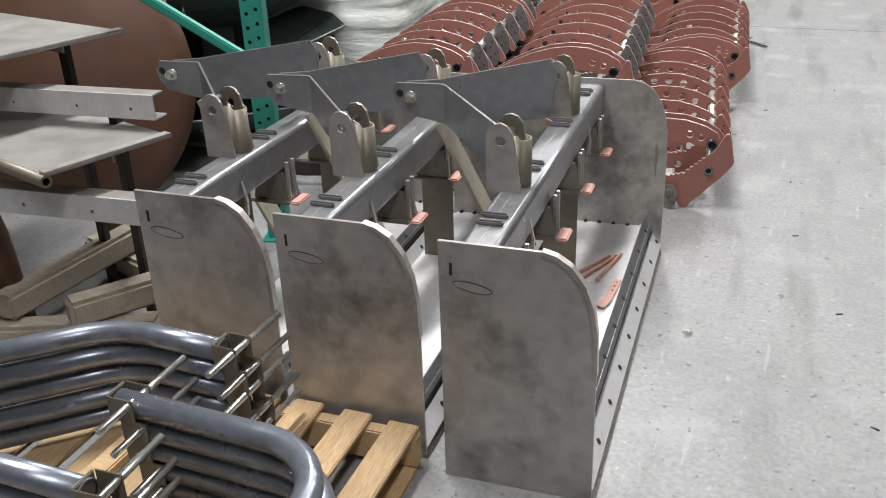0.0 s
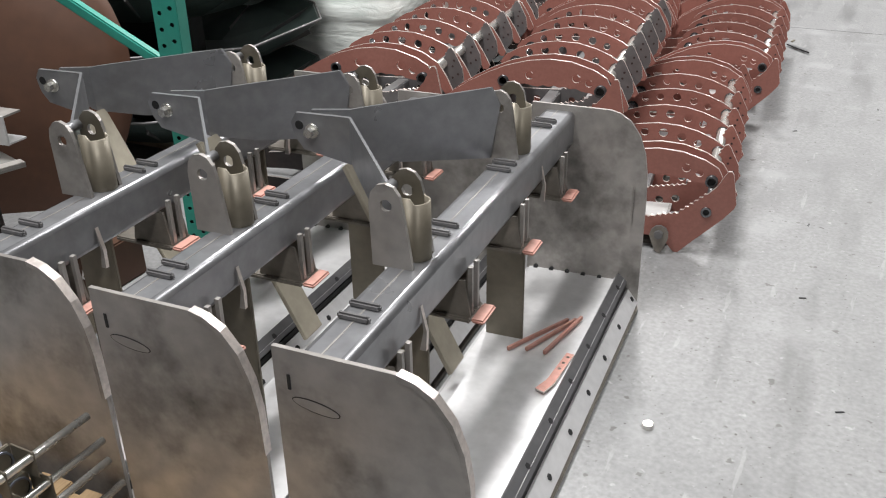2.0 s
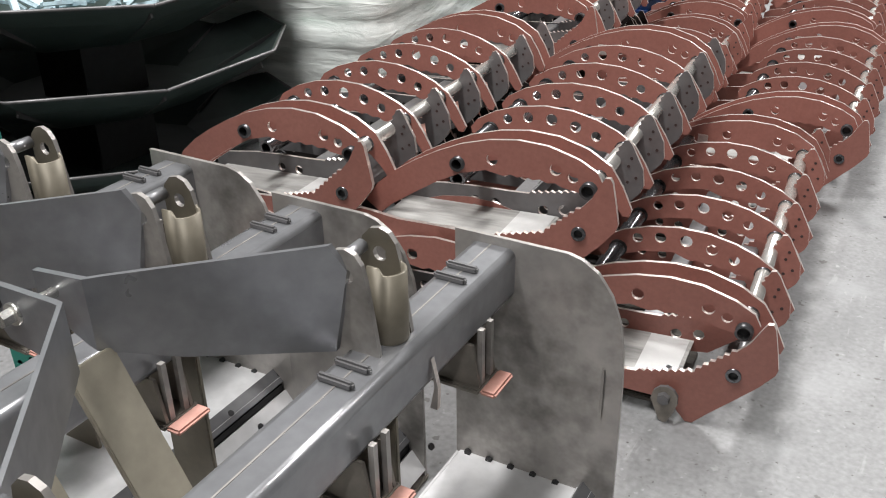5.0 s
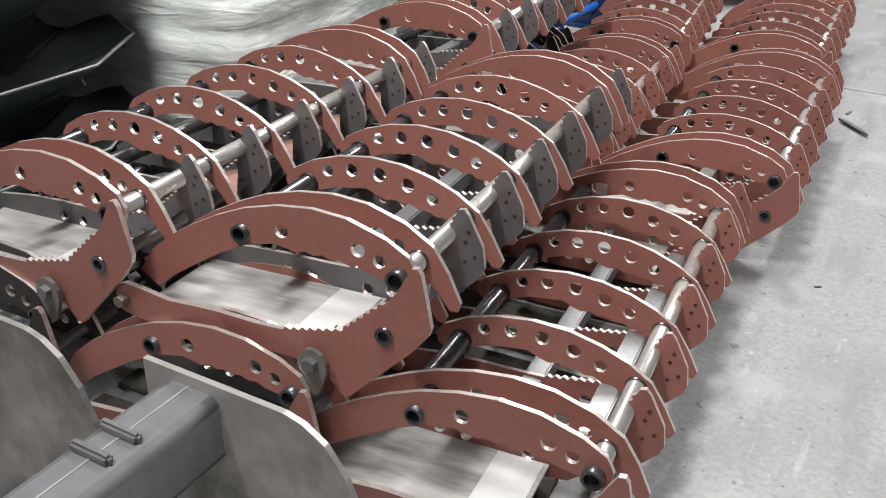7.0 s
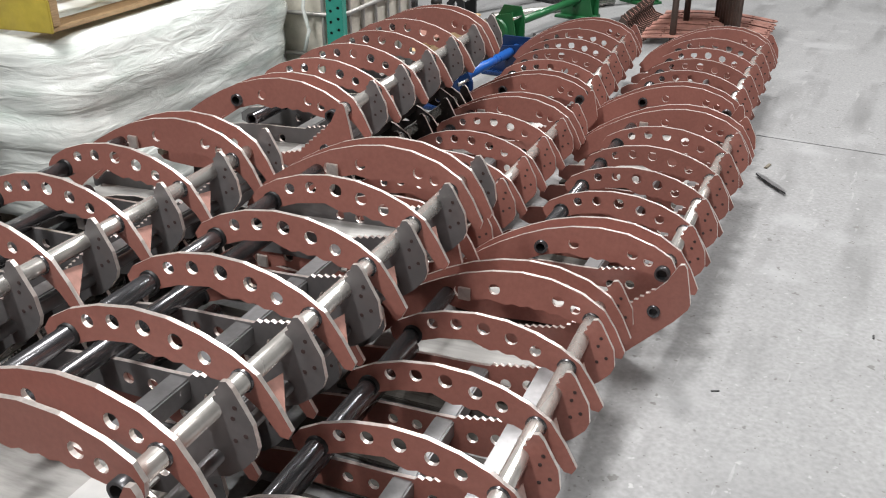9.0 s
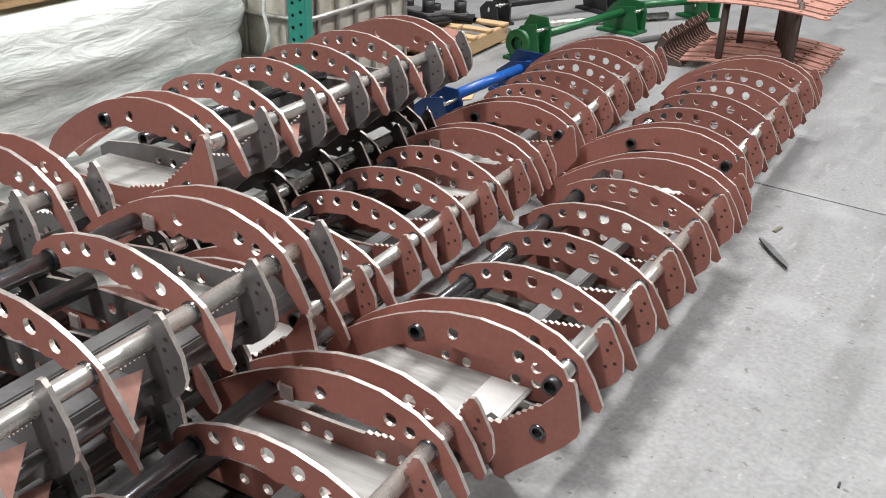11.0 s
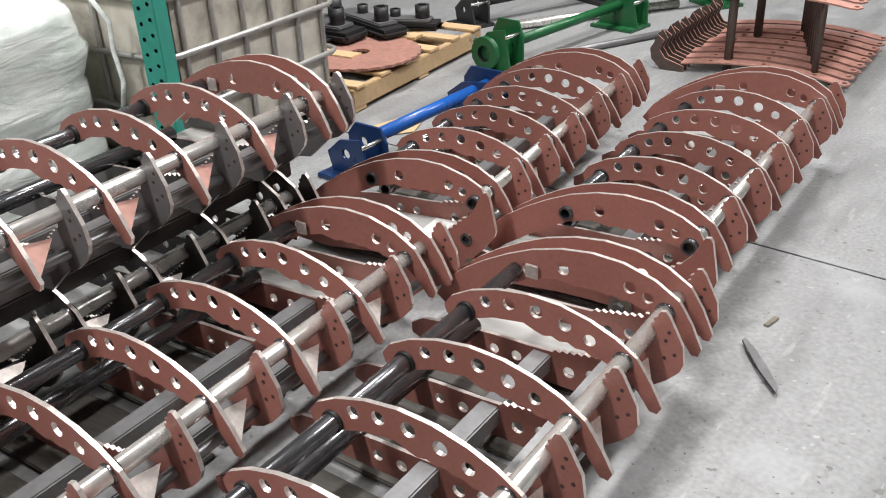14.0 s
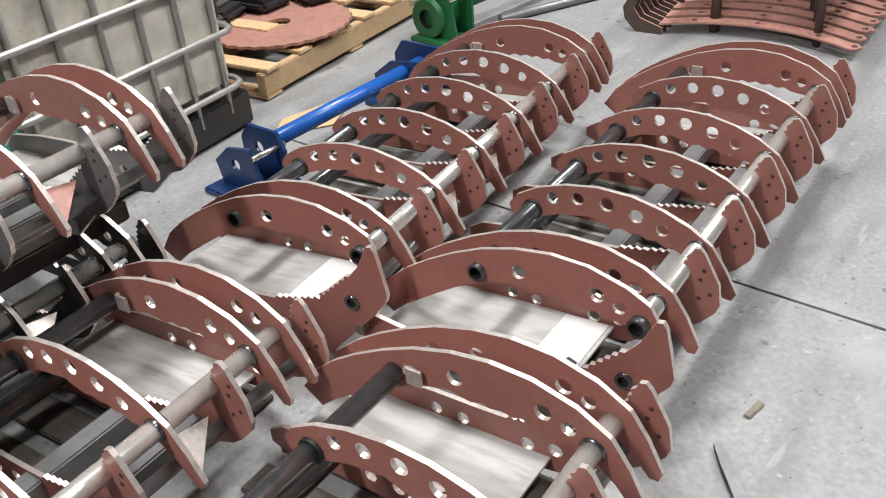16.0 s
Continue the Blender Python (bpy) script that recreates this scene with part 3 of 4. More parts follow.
def box_blade(m, label, LEN=1.415):
    """Local: x across from the back, y along the tube, floor at z 0."""
    g = thing("box_blade", label, "box blade", "three box blades", m)
    sh = (LEN - 1.415) / 2  # fittings stay centred on a shorter blade
    ep = part("end_plate", plate(END_PLATE, 0.009), (M_PLATE, M_PLATE), g)
    again(ep, g, Matrix.Translation((0, LEN, 0)))
    # rolled bright corner strip on the outer face of the near plate
    strip = [(0.235, 0.648), (0.266, 0.640), (0.299, 0.619), (0.330, 0.577), (0.350, 0.523), (0.360, 0.46), (0.363, 0.36)]
    inn = [(0.353, 0.36), (0.350, 0.46), (0.340, 0.520), (0.321, 0.571), (0.292, 0.611), (0.263, 0.631), (0.235, 0.638)]
    part("wear_strip", plate(strip + inn, 0.020, y=-0.007), (M_PLATE, M_CUT), g, "curved steel corner strip with a ground bright face")
    def oval(rx, rz):
        return [(0.078 + rx * math.cos(a), 0.537 - 0.006 * math.cos(a) * rx / 0.045 + rz * math.sin(a)) for a in [k * math.pi / 12 for k in range(24)]]

    part("slot_weld", plate(oval(0.0465, 0.0125), 0.001, y=-0.001), (M_BLACK_SHADE, M_BLACK_SHADE), g)
    part("slot_weld", plate(oval(0.0445, 0.0105), 0.0015, y=-0.0015), (M_PLATE, M_RAW), g)
    # black bar on the face for the shaded depth of the slot
    part("slot", a_box(0.026, -0.002, 0.562, 0.032, 0.001, 0.592), M_HOLE, g)
    # top tube
    rim = [(0.083 + sx * 0.032 + 0.015 * math.cos(a), 0.573 + sz * 0.037 + 0.015 * math.sin(a))
           for q, (sx, sz) in enumerate(((1, 1), (-1, 1), (-1, -1), (1, -1))) for a in [math.pi / 2 * (q + k / 4) for k in range(5)]]
    tube = plate(rim, LEN - 0.009, y=0.009)
    for f in tube.faces:
        f.material_index = 0
        f.smooth = abs(f.normal.y) < 0.5 and f.calc_area() < 0.02
    part("top_tube", tube, M_RAW, g, "square mill-scale steel tube")
    part("seam", a_box(0.077, 0.01, 0.6245, 0.080, LEN, 0.6260), M_PLATE, g)
    for y in (0.142 + sh, 0.515 + sh, 0.90 + sh, 1.25 + sh):
        for d in (0.0, 0.045):
            part("stop_bar", a_box(0.044, y + d, 0.623, 0.109, y + d + 0.013, 0.638, 0.004), M_GREY, g)
    # moldboard sheet with lip and drilled cutting edge
    part("moldboard", quad_plate([(0.01, 0.009, 0.088), (0.315, 0.009, 0.094), (0.315, LEN, 0.094), (0.01, LEN, 0.088)], 0.006), M_SHEET, g, "pale grey sheet steel moldboard")
    part("lip", quad_plate([(0.285, 0.009, 0.101), (0.317, 0.009, 0.103), (0.317, LEN, 0.103), (0.285, LEN, 0.101)], 0.004), M_SHEET, g)
    part("back_sheet", quad_plate([(0.006, 0.009, 0.0), (0.006, 0.009, 0.088), (0.006, LEN, 0.088), (0.006, LEN, 0.0)], 0.006), M_SHEET, g)
    part("cutting_edge", quad_plate([(0.292, 0.009, 0.119), (0.320, 0.009, 0.092), (0.320, LEN, 0.092), (0.292, LEN, 0.119)], 0.008), M_EDGE, g, "dark drilled steel cutting edge")
    # black strip stands in for the shaded gap behind the edge bar
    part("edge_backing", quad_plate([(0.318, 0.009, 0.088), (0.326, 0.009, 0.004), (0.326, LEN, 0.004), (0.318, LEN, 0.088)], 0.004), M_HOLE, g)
    part("edge_bar", quad_plate([(0.324, 0.009, 0.070), (0.358, 0.009, 0.026), (0.358, LEN, 0.026), (0.324, LEN, 0.070)], 0.008), M_SHEET, g, "pale drilled edge bar")
    part("outer_edge", a_box(0.352, 0.0, 0.0, 0.366, LEN + 0.012, 0.012, 0.002), M_BRACKET, g)
    # black discs painted as the shade inside drilled holes
    for k in range(8):
        y = 0.12 + k * 0.175
        part("bolt_hole", hexbolt(0.009, 0.006, pose(0.310, y, 0.110, 0, 42)), M_HOLE, g)
        part("bolt_hole", hexbolt(0.009, 0.006, pose(0.348, y + 0.05, 0.051, 0, 52)), M_HOLE, g)
    for k in range(6):
        part("weld_bead", hexbolt(0.008, 0.010, pose(0.03 + k * 0.052, LEN - 0.004, 0.098, 90)), M_HOLE, g)
    part("weld_bead", a_box(0.318, LEN - 0.004, 0.30, 0.326, LEN, 0.42, 0.002), M_PLATE, g)
    # upright stays under the tube
    for y in (0.352 + sh, 0.985 + sh):
        part("stay", a_box(0.018, y, 0.09, 0.126, y + 0.010, 0.525, 0.002), M_LUG, g, "tan-tinted flat steel stay")
        part("stay_rib", a_box(0.018, y + 0.0105, 0.09, 0.026, y + 0.09, 0.43, 0.002), M_PLATE, g)
    # shank pockets with salmon base plates
    for y in (0.203 + sh, 0.555 + sh, 0.907 + sh, 1.258 + sh):
        cheek = [(0.035, 0.436), (0.05, 0.522), (0.138, 0.522), (0.152, 0.436)]
        pk = part("shank_pocket", plate(cheek, 0.007, y=y - 0.033), (M_BRACKET, M_BRACKET), g)
        part("cheek", plate(cheek, 0.007, y=y + 0.026), (M_BRACKET, M_BRACKET), pk)
        for d in (-0.022, 0.012):
            part("pin", a_box(0.142, y + d, 0.436, 0.152, y + d + 0.011, 0.552, 0.0), M_PLATE, pk)
        part("base_plate", a_box(-0.02, y - 0.042, 0.424, 0.1545, y + 0.042, 0.4355, 0.003), M_BRACKET, pk)
        part("plate_tip", a_box(0.155, y - 0.040, 0.4245, 0.187, y + 0.040, 0.4355, 0.004), M_PINK, pk, "salmon primed plate tip")
    # teardrop weld gussets on the tube side
    for y in (0.31 + sh, 1.09 + sh):
        part("gusset", plate([(0.128, 0.475), (0.137, 0.52), (0.132, 0.575), (0.144, 0.52), (0.142, 0.475)], 0.01, y=y), (M_PLATE, M_CUT), g)
    # hitch: two lug pairs, two long arms, apex bolt, brace
    for y in (0.352 + sh, 0.992 + sh):
        lug = part("hitch_lug", plate([(0.050 + x, 0.624 + z) for x, z in LUG], 0.009, [(0.045, 0.757, 0.013)], y), (M_PLATE, M_PLATE), g)
        part("hitch_lug", plate([(0.056 + x, 0.624 + z) for x, z in LUG], 0.009, [(0.051, 0.757, 0.013)], y + 0.085), (M_LUG, M_PLATE), g)
        part("channel", half_channel(0.080, y + 0.062, 0.626, 0.762, 0.030), M_LUG, g, "tan-tinted rolled channel", True)
        part("spacer_pin", sweep([(0.025, y + 0.012, 0.77), (0.025, y + 0.075, 0.77)], 0.012, 10), M_RAW, g)
    part("near_arm", bent_arm([(-0.365, 0.732), (-0.373, 0.767), (-0.358, 0.792), (-0.226, 0.795), (0.045, 0.777), (0.045, 0.702), (0.014, 0.682), (-0.048, 0.657), (-0.214, 0.679), (-0.342, 0.702)], 0.69 + sh, 0.378 + sh, -0.214), (M_RAW, M_RAW), g, "long bent steel hitch arm")
    part("far_arm", bent_arm([(-0.358, 0.717), (-0.358, 0.777), (-0.226, 0.792), (0.029, 0.812), (0.049, 0.767), (0.029, 0.627), (-0.149, 0.642), (-0.265, 0.672)], 0.76 + sh, 0.99 + sh, -0.249), (M_RAW, M_RAW), g, "long bent steel hitch arm")
    part("apex_bolt", hexbolt(0.013, 0.026, pose(-0.315, 0.679 + sh, 0.752, 90)), M_BOLT, g, "bright hexagon bolt")
    # black disc stands for the shaded inside of the bore
    part("bore", sweep([(-0.350, 0.6885 + sh, 0.762), (-0.350, 0.695 + sh, 0.762)], 0.011, 14), M_HOLE, g)
    part("washer", sweep([(-0.315, 0.695 + sh, 0.752), (-0.315, 0.685 + sh, 0.752)], 0.018, 14), M_BOLT, g)
    part("apex_shank", sweep([(-0.315, 0.685 + sh, 0.752), (-0.315, 0.795 + sh, 0.752)], 0.009, 8), M_BOLT, g)
    part("brace", flat_bar((-0.24, 0.735 + sh, 0.67), (0.03, 0.735 + sh, 0.14), 0.085, 0.012, (0, 1, 0)), M_TAN_LIT, g, "flat tan steel brace, coloured as if lit")
    return g


def bent_arm(outline, y_apex, y_base, x_bend):
    """A plate in x-z whose part right of x_bend runs off in y from y_apex to y_base."""
    xs = max(x for x, z in outline)
    bm = plate(outline, 0.010)
    bmesh.ops.bisect_plane(bm, geom=bm.verts[:] + bm.edges[:] + bm.faces[:], plane_co=(x_bend, 0, 0), plane_no=(1, 0, 0))
    for v in bm.verts:
        k = max(0.0, (v.co.x - x_bend) / (xs - x_bend))
        v.co.y += y_apex + (y_base - y_apex) * k
    return bm


BLADE_LABEL = "bare grey steel box blade standing on the concrete floor"
blade = box_blade(at(-0.412, 2.053, 0, 2.7) @ Matrix.Scale(1.017, 4), BLADE_LABEL)
blade_short = box_blade(at(-0.850, 2.075, 0, 2.6) @ Matrix.Scale(1.017, 4), BLADE_LABEL, 1.34)
copy_thing(blade_short, at(-1.262, 2.078, 0, 2.4) @ Matrix.Scale(1.017, 4))





# salmon strips and odd cut pieces lying on the first moldboard
for k, (x0, y0, x1, y1) in enumerate(((-0.346, 2.987, -0.242, 3.202), (-0.297, 3.0, -0.22, 3.206), (-0.244, 3.001, -0.207, 3.22))):
    tagged(part("steel_strip", flat_bar((x0, y0, 0.106 + k * 0.003), (x1, y1, 0.106 + k * 0.003), 0.012, 0.009), M_PINK), "thin salmon primed strip lying on the moldboard", "steel strip", "loose strips")
tagged(part("cut_plate", plate([(-0.016, 0), (0.010, -0.006), (0.020, 0.04), (0.018, 0.19), (-0.004, 0.19), (-0.004, 0.05)], 0.006, [(0.007, 0.11, 0.005), (0.007, 0.14, 0.005), (0.007, 0.17, 0.005)]), (M_PINK, M_CUT)), "salmon primed cut plate with small holes", "cut plate").matrix_basis = pose(-0.193, 2.835, 0.113, -90, 0, -3)


# ---------------------------------------------------------------- racks and loads along the west side
def teal_post(x, y, h, yaw=0):
    g = thing("rack_post", "teal painted pallet rack upright with teardrop holes", "rack post", "rack posts", at(x, y, 0, yaw))
    holes = []
    for k in range(int(h / 0.0508)):
        z = 0.03 + k * 0.0508
        holes += [(-0.018, z, 0.008), (0.018, z + 0.015, 0.008)]
    part("face", plate([(-0.038, 0), (0.038, 0), (0.038, h), (-0.038, h)], 0.003, holes, 0, None, 6), (M_TEAL, M_TEAL), g)
    part("flange", a_box(-0.040, 0.003, 0, -0.037, 0.07, h), M_TEAL, g)
    part("flange", a_box(0.037, 0.003, 0, 0.040, 0.07, h), M_TEAL, g)
    # dark sheet added behind the teardrop holes
    part("inner_web", a_box(-0.036, 0.012, 0, 0.036, 0.014, h), M_DARK, g)
    part("foot", a_box(-0.06, -0.03, 0, 0.06, 0.10, 0.006), M_TEAL, g)
    return g


def pallet(x, y, z, yaw, wood=M_WOOD, w=1.0, d=1.2, label="pale wooden pallet lying on the floor", boards=7, end=None):
    g = thing("pallet", label, "pallet", "wooden pallets", at(x, y, z, yaw))
    for k in range(3):
        xx = -w / 2 + 0.02 + k * (w / 2 - 0.02)
        part("stringer", a_box(xx - 0.02, -d / 2, 0.02, xx + 0.02, d / 2, 0.11, 0.004), end or wood, g)
    for k in range(boards):
        yy = -d / 2 + 0.05 + k * (d - 0.1) / (boards - 1)
        wd = random.choice((0.04, 0.05, 0.045))
        sk = random.uniform(-0.7, 0.7)
        part("board", a_box(-w / 2 - random.random() * 0.015, yy - wd, 0.1105, w / 2 + random.random() * 0.015, yy + wd, 0.127, 0.003, pose(0, 0, 0, 0, 0, sk)), wood, g)
    for k in range(3):
        yy = -d / 2 + 0.05 + k * (d - 0.1) / 2
        part("board", a_box(-w / 2, yy - 0.045, 0.003, w / 2, yy + 0.045, 0.0195, 0.003), wood, g)
    return g


post = teal_post(*front(-1.58, 3.10), 2.4, 17)
part("diagonal", flat_bar((-0.02, 0.05, 0.70), (-0.95, 0.12, 1.28), 0.035, 0.035), M_TEAL, post, "teal diagonal brace")
teal_post(-2.01, 6.80, 2.4, 20)


def pan(z, m_in=M_BIN):
    """A ten-sided flared pan with a rolled rim and corner webs."""
    g = thing("pan", "black-green painted ten-sided steel pan in a nested stack", "pan", "stacked pans", at(-2.76, 4.40, z, 0))
    n, wall = 10, bmesh.new()
    rows = []
    for r, h in ((0.42, -0.20), (0.70, -0.07), (0.80, 0.0), (0.785, 0.002), (0.69, -0.063), (0.41, -0.19)):
        rows.append([wall.verts.new((r * (1 + 0.03 * (k % 2)) * math.cos(radians(-20 + 36 * k)), r * (1 + 0.03 * (k % 2)) * math.sin(radians(-20 + 36 * k)), h + (0.025 if k % 2 and r > 0.6 else 0))) for k in range(n)])
    for a, b in zip(rows, rows[1:]):
        for k in range(n):
            wall.faces.new((a[k], a[(k + 1) % n], b[(k + 1) % n], b[k]))
    wall.faces.new(rows[0])
    wall.faces.new(rows[-1])
    part("wall", wall, m_in, g)
    rim = [(0.797 * (1 + 0.03 * (k % 2)) * math.cos(radians(-20 + 36 * k)), 0.797 * (1 + 0.03 * (k % 2)) * math.sin(radians(-20 + 36 * k)), 0.003 + (0.025 if k % 2 else 0)) for k in range(n)]
    part("rim", sweep(rim + rim[:1], 0.006, 6), M_GREY, g, "worn light rim")
    for k in range(n):
        a = radians(-20 + 36 * k)
        part("web", flat_bar((0.50 * math.cos(a), 0.50 * math.sin(a), -0.15), (0.76 * math.cos(a), 0.76 * math.sin(a), -0.028), 0.03, 0.008), M_GREY, g)
    return g


for z in (0.235, 0.515, 0.80):
    pan(z)
tagged(part("pan_stand", a_box(-3.1, 4.05, 0.0, -2.42, 4.75, 0.036, 0.004), M_GREYWOOD), "low weathered timber under the pan stack", "timber")
for k, zz in enumerate((0.318, 0.60)):
    tagged(part("spacer_block", a_box(-2.9, 4.25, zz - 0.285 + 0.002, -2.62, 4.55, zz - 0.002, 0.004), M_DARK), "dark block that parts the stacked pans", "block")
rnd = random.Random(4)
# bits of blue-white plastic heaped in the top pan
scrap = bmesh.new()
for k in range(150):
    a, r = rnd.uniform(0, 6.283), 0.62 * math.sqrt(rnd.random())
    box(scrap, -0.05, -0.012, -0.006, 0.05, 0.012, 0.006, 0, pose(-2.76 + r * math.cos(a), 4.4 + r * math.sin(a), 0.80 - 0.06 + rnd.random() * 0.08, rnd.uniform(-40, 40), rnd.uniform(-40, 40), rnd.uniform(0, 360)))
M_SCRAP = mat("pale_blue_offcuts", (0.45, 0.58, 0.63), 0.35, 0.2, 0.3, 30, 0.5, (0.16, 0.30, 0.38), 9)
tagged(part("offcuts", scrap, M_SCRAP), "heap of pale blue plastic bits in the top pan", "offcuts", kind="stuff")


def wrapped_stack(x0, y0, x1, y1, z0, layers, lh):
    """Sacks in layers under stretch film."""
    bm = bmesh.new()
    rows = []
    n, levels = 72, layers * 7
    for j in range(levels + 1):
        h = j / levels
        f = (j % 7) / 7
        bulge = 0.008 * math.sin(math.pi * f) ** 0.6 - 0.005
        row = []
        for k in range(n):
            a = 2 * math.pi * k / n
            c, s = math.cos(a), math.sin(a)
            e = 7.0
            r = (abs(c) ** e + abs(s) ** e) ** (-1 / e)
            top = 1 - 0.06 * max(0, h - 0.93) / 0.07
            px, py = (x0 + x1) / 2 + ((x1 - x0) / 2 + bulge) * r * c * top, (y0 + y1) / 2 + ((y1 - y0) / 2 + bulge) * r * s * top
            d = noise.noise(Vector((px * 2.2, py * 2.2, h * 6))) * 0.03 + noise.noise(Vector((px * 9, py * 9, h * 16))) * 0.006
            row.append(bm.verts.new((px + d * c, py + d * s, z0 + h * layers * lh + 0.02 * noise.noise(Vector((px * 3, py * 3, 7))) * h)))
        rows.append(row)
    for a, b in zip(rows, rows[1:]):
        for k in range(n):
            bm.faces.new((a[k], a[(k + 1) % n], b[(k + 1) % n], b[k]))
    bm.faces.new(rows[-1])
    bm.faces.new(rows[0])
    return bm


LOAD = at(-2.56, 5.83, 0, 9)
load = thing("wrapped_load", "stack of pale sacks under shiny stretch film on a pallet", "wrapped load", m=LOAD)
part("film", wrapped_stack(-0.55, -0.71, 0.55, 0.83, 0.13, 5, 0.128), M_WRAP, load, smooth=True)
part("film_tail", sweep([(0.54, 0.80, 0.78), (0.57, 0.83, 0.70), (0.55, 0.84, 0.60), (0.58, 0.83, 0.50), (0.55, 0.83, 0.40)], 0.009, 7), M_WRAP, load, "twisted loose tail of film")
pallet(-2.56, 5.83, 0, 9, M_GREYWOOD, 1.05, 1.25, "weathered wooden pallet under the wrapped sacks")
M_YELLOW = mat("yellow_paint_wood", (0.48, 0.38, 0.06), 0.6, 0, 0.15, 20, 0.4, (0.34, 0.26, 0.10), 4)
yp = pallet(-2.62, 5.74, 0.79, 99, M_WOOD, 1.16, 1.1, "wooden pallet with yellow painted sides on the wrapped sacks", 6, M_WOOD)
part("yellow_side", a_box(-0.592, -0.555, 0.004, -0.581, 0.555, 0.108, 0.002), M_YELLOW, yp, "yellow painted side board")


def tote(x0, y0, x1, y1, z0, h):
    g = thing("liquid_tote", "grimy white plastic tote in a galvanised tube cage", "tote", m=at(-2.62, 7.22, 0, 8))
    part("tank", a_box(x0 + 0.02, y0 + 0.02, z0, x1 - 0.02, y1 - 0.02, z0 + h, 0.05), M_TOTE, g, "grimy milky plastic tank")
    part("base", a_box(x0, y0, z0 - 0.13, x1, y1, z0 - 0.004, 0.01), M_DARK, g, "black base frame")
    for z in (z0 + 0.03, z0 + 0.225, z0 + 0.42, z0 + 0.615, z0 + 0.81):
        pts = [(x0, y0 + 0.06, z), (x0 + 0.02, y0 + 0.02, z), (x0 + 0.06, y0, z), (x1 - 0.06, y0, z), (x1 - 0.02, y0 + 0.02, z), (x1, y0 + 0.06, z), (x1, y1 - 0.06, z), (x1 - 0.02, y1 - 0.02, z), (x1 - 0.06, y1, z), (x0 + 0.06, y1, z), (x0 + 0.02, y1 - 0.02, z), (x0, y1 - 0.06, z), (x0, y0 + 0.06, z)]
        part("cage_ring", sweep(pts, 0.011, 8), M_CAGE, g)
    for k in range(6):
        yy = y0 + 0.1 + k * (y1 - y0 - 0.2) / 5
        part("cage_bar", sweep([(x1 - 0.008, yy, z0 - 0.06), (x1 - 0.008, yy, z0 + h)], 0.010, 8), M_CAGE, g)
    for k in range(5):
        xx = x0 + 0.1 + k * (x1 - x0 - 0.2) / 4
        part("cage_bar", sweep([(xx, y0 + 0.008, z0 - 0.06), (xx, y0 + 0.008, z0 + h)], 0.010, 8), M_CAGE, g)
    return g


tote(-0.56, -0.46, 0.56, 0.48, 0.14, 0.98)


# ---------------------------------------------------------------- far pallet with castings, blue and green drive parts
pallet(-2.80, 8.46, 0, 8, M_WOOD, 0.95, 1.2, "pale wooden pallet loaded with dark castings", 6)
saw = tagged(part("saw_disc", plate([(0.30 * math.cos(a) * (1 + 0.04 * (k % 2)), 0.30 * math.sin(a) * (1 + 0.04 * (k % 2))) for k, a in enumerate([2 * math.pi * q / 64 for q in range(64)])], 0.012, [(0, 0, 0.05)]), (M_TINE, M_TINE)), "reddish toothed steel disc lying on the pallet", "steel disc")
saw.matrix_basis = pose(-2.57, 8.32, 0.1405, 90, 0, 0)
part("bore_ring", plate(ring(0, 0, 0.09, 24), 0.006, [(0, 0, 0.052)], -0.006), (M_GREY, M_GREY), saw)
for x, y, yaw in ((-2.86, 8.20, 8), (-2.83, 8.62, 12)):
    tagged(part("loose_board", a_box(-0.42, -0.045, 0, 0.34, 0.045, 0.018, 0.003, pose(x, y, 0.1415, 0, 0, yaw)), M_WOOD), "pale loose board lying across the loaded pallet", "board", "loose boards")
for k, (x, y, sx, sy, sz, yaw, zb) in enumerate(((-2.95, 8.18, 0.42, 0.20, 0.10, 20, 0.160), (-2.80, 8.66, 0.50, 0.18, 0.09, -15, 0.160), (-3.08, 8.55, 0.40, 0.24, 0.14, 40, 0.128), (-2.78, 8.10, 0.26, 0.14, 0.08, -12, 0.160), (-2.92, 8.42, 0.46, 0.2, 0.11, 5, 0.160), (-2.72, 8.88, 0.36, 0.16, 0.08, 25, 0.128))):
    c = thing("casting", "dark oily steel casting lying on the pallet", "casting", "castings on the pallet", at(x, y, zb, yaw))
    part("body", a_box(-sx / 2, -sy / 2, 0, sx / 2, sy / 2, sz * 0.5, 0.02), M_DARK, c)
    part("flange", a_box(-sx / 2 - 0.03, -sy / 3, sz * 0.5, sx / 3, sy / 3, sz * 0.5 + 0.02, 0.006), M_GREY, c)
    part("boss", sweep([(sx / 5, 0, sz * 0.5 + 0.02), (sx / 5, 0, sz + 0.05)], 0.04, 12, hollow=0.6), (M_DARK, M_HOLE), c)
    part("boss", sweep([(-sx / 4, 0.02, sz * 0.5 + 0.02), (-sx / 4, 0.02, sz + 0.02)], 0.03, 12, hollow=0.6), (M_DARK, M_HOLE), c)
tagged(part("paper_scrap", quad_plate([(-1.98, 7.72, 0.004), (-1.86, 7.90, 0.004), (-1.93, 8.06, 0.006), (-2.02, 8.02, 0.004), (-2.06, 7.84, 0.005)], 0.003), M_WOOD), "torn piece of brown cardboard on the floor", "cardboard")


